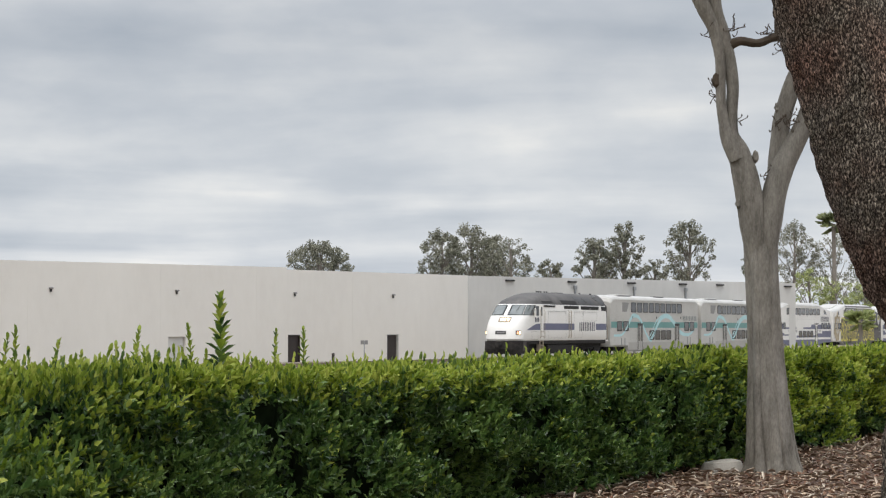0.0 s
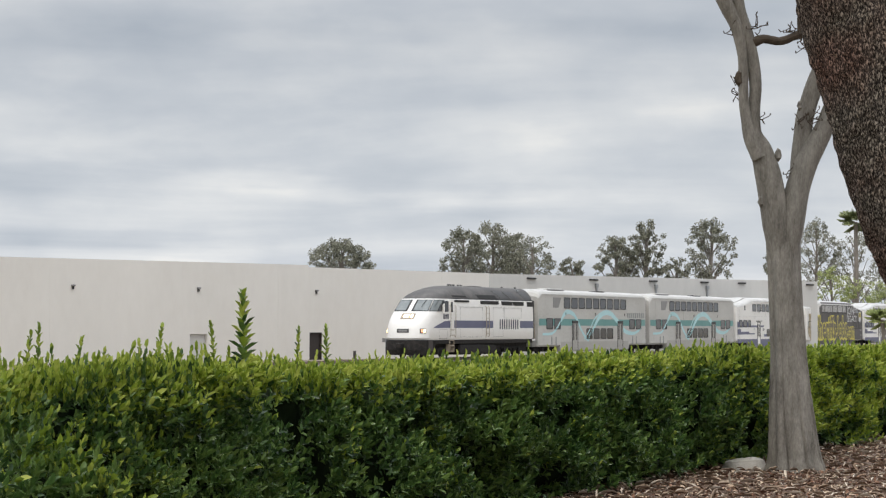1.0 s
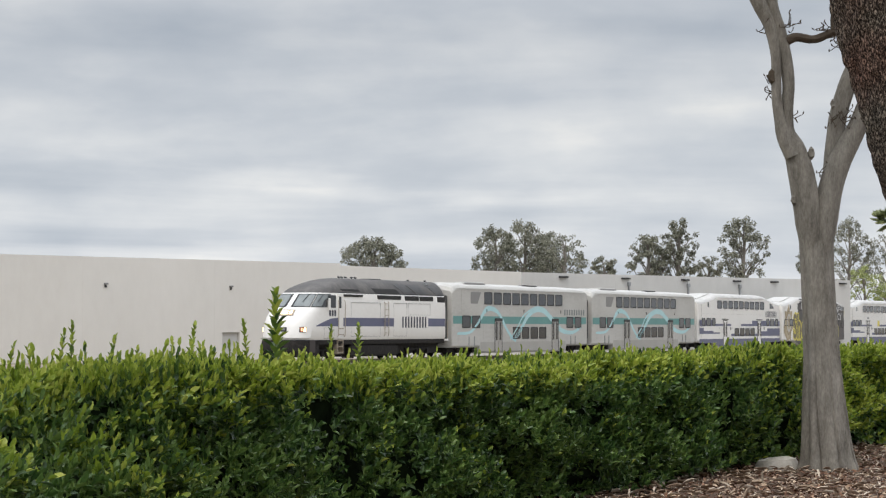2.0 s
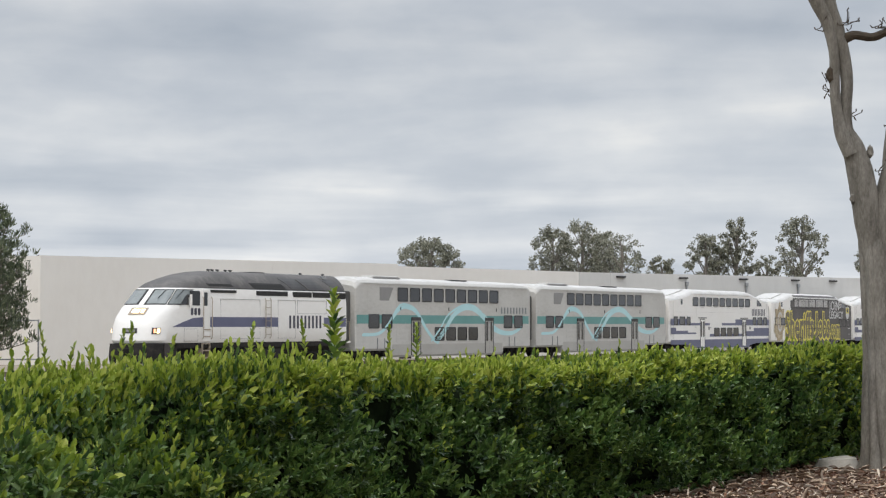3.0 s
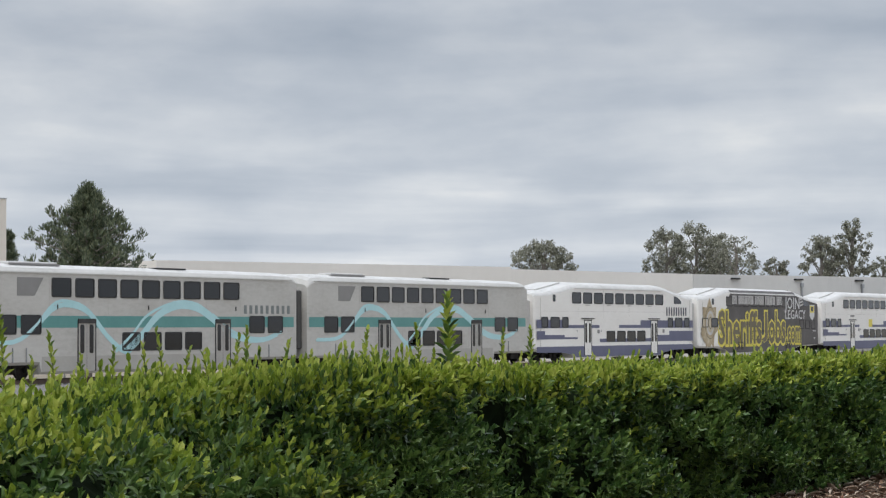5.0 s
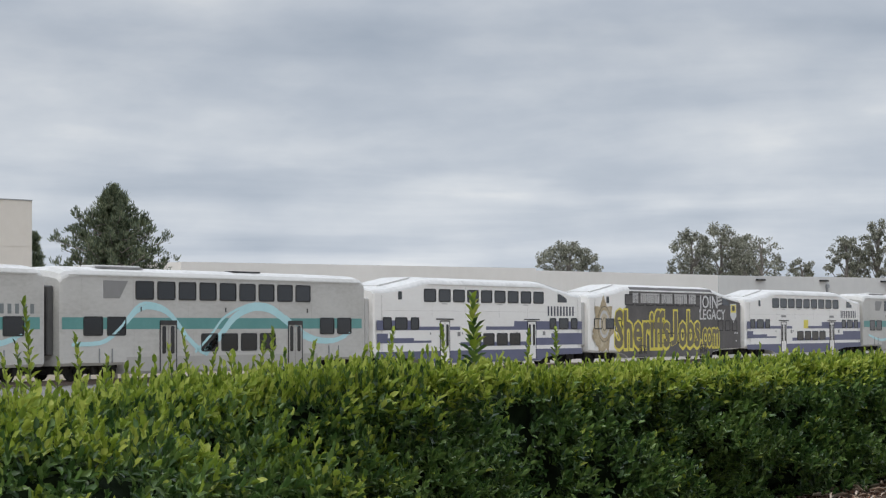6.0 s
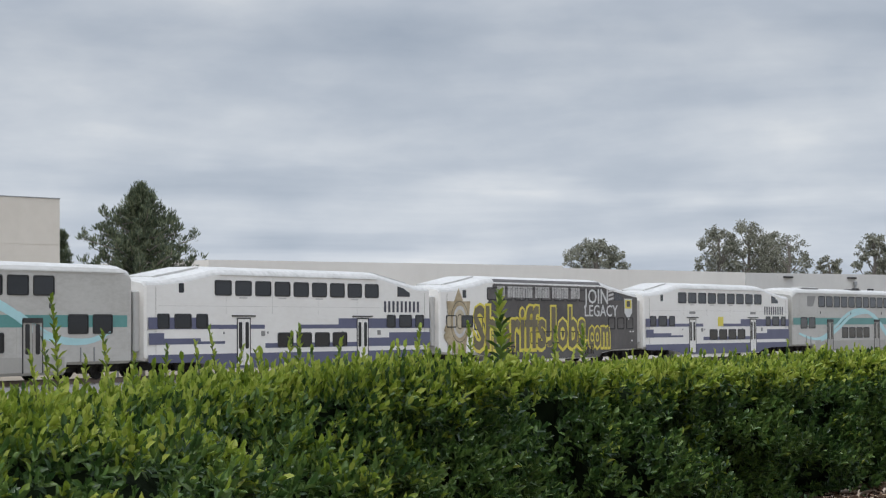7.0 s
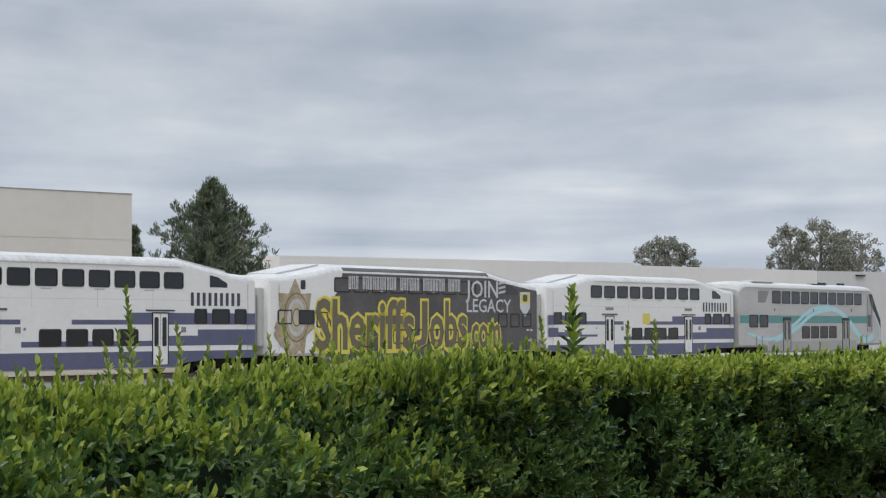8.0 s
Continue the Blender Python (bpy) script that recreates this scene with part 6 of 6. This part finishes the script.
    # seams of the body panels
    for x0, x1, z0, z1 in ((3.4, -0.6, 1.4, 3.4), (-4.6, -7.9, 2.7, 3.4), (6.9, 5.6, 1.3, 1.9), (-2.5, -4.4, 1.4, 3.4)):
        s = Shape()
        for a, b, c, d2 in ((x1, x0, z0, z0 + 0.015), (x1, x0, z1, z1 + 0.015), (x0 - 0.015, x0, z0, z1), (x1, x1 + 0.015, z0, z1)):
            s.box(a, b, side - 0.02, side + 0.003, c, d2)
        part("panel_seam", s, M_GREYPANE, car)
    # stripe: tapers to a point on the nose
    stripe(car, M_BLUE, [(8.0, 2.0), (-2.5, 2.0), (-2.5, 2.5), (4.9, 2.5), (6.1, 2.44), (7.2, 2.2)], 0.0, 0.006)
    stripe(car, M_BLUE, rect(-10.2, -7.6, 2.0, 2.5), 0.0, 0.006)
    bars_as_letters(car, -3.65, -7.45, 1.92, 2.6, 9, M_INK)
    number = Shape()
    for k in range(3):
        x = 6.28 - 0.33 * k
        number.plate(round_rect(x - 0.24, x, 2.58, 2.94, 0.08, 2), side + 0.002, side + 0.006)
    part("fleet_number", number, M_INK, car, "three dark plain bars")
    # lamps
    h = part("headlamp_housing", nose_patch(2.58, 2.92, -0.06, 0.14, 0.03, 0.08, 4, 2), M_BUFF, car, smooth=False)
    for du in (0.003, 0.077):
        part("headlamp", nose_patch(2.66, 2.84, du - 0.025, du + 0.025, 0.05, 0.04, 4, 2), M_LAMP, h)
    for u in (-0.60, 0.52):
        h = part("lamp_housing", nose_patch(1.66, 1.96, u - 0.10, u + 0.12, 0.02, 0.08, 4, 2), M_DARK, car)
        part("ditch_lamp", nose_patch(1.70, 1.92, u + 0.03, u + 0.10, 0.04, 0.04, 4, 2), M_LAMP, h)
        part("marker_lamp", nose_patch(1.71, 1.91, u - 0.055, u - 0.005, 0.04, 0.04, 4, 2), M_LAMPRED, h)
    h = part("number_box", nose_patch(1.70, 1.94, -0.07, 0.09, 0.02, 0.06, 4, 2), M_DARK, car)
    part("number_bar", nose_patch(1.76, 1.88, -0.04, 0.06, 0.03, 0.03, 4, 1), M_GREYPANE, h)
    # front skirt, plough, hoses
    p = Shape().rings([[(x, y, z) for x, y, zz in loco_ring(z, 9.6 + dx, 1.42, 7.4, 1.2, 10)] for z, dx in ((0.25, 0.0), (0.6, 0.1), (1.2, 0.0))])
    part("pilot", p, M_IRON, car, "black front pilot plate")
    part("coupler", Shape().box(9.3, 10.3, -0.16, 0.16, 0.7, 1.0, 0, 0.04), M_IRON, car)
    part("step_well", Shape().box(7.9, 8.6, 1.1, 1.45, 0.5, 1.21), M_DOOR, car)
    part("fuel_tank", Shape().box(-3.4, 3.2, -1.38, 1.38, 0.22, 0.94, 0, 0.1), M_IRON, car)
    part("underframe", Shape().box(-10.2, 8.9, -1.0, 1.0, 0.35, 0.945), M_IRON, car)
    part("rear_platform", Shape().box(-10.9, -10.25, -1.4, 1.42, 1.1, 1.22), M_WHITE, car)
    for y in (1.38, 0.6):
        part("rear_rail", Shape().tube([(-10.3, y, 1.2), (-10.3, y, 2.3), (-10.85, y, 2.3), (-10.85, y, 1.2)], [0.025] * 4, 6), M_BUFF, car)
    part("coupler", Shape().box(-10.95, -10.3, -0.16, 0.16, 0.7, 1.0, 0, 0.04), M_IRON, car)
    add_bogie(car, 6.3, 1.4)
    add_bogie(car, -6.8, 1.4)
    return car


loco = make_locomotive()
silver_one = make_silver_coach()
silver_two = make_silver_coach(faded=True)
white_one = make_white_coach()
wrapped = make_wrapped_coach()
white_two = make_white_coach(sign=True)
cab_coach = make_silver_coach(cab=True, faded=True)
tagged(silver_two, "silver bilevel passenger coach with teal stripe and faded lettering")
tagged(white_two, "white bilevel coach with slate-blue stripes and a yellow sticker")
tagged(cab_coach, "silver bilevel cab coach with slanted nose at the train's tail")
TRAIN = [(loco, -10.35)] + [(c, 13.5 + 25.91 * k) for k, c in enumerate((silver_one, silver_two, white_one, wrapped, white_two))] + [(cab_coach, 13.15 + 25.91 * 5)]


def motions():
    for car, behind in TRAIN:
        rows = []
        for t in (0.0, 1.0, 2.0, 3.0, 4.0, 5.0, 6.0, 7.0, 8.0):
            p = TRACK0 + TRACK * (behind - SPEED * (t - 4.5) - GAIN * (t - 4.5) ** 2 / 2)
            rows.append((t, pose(p.x, p.y, p.z, 0, 0, TURN_TRAIN)))
        walk(car, rows)


motions()
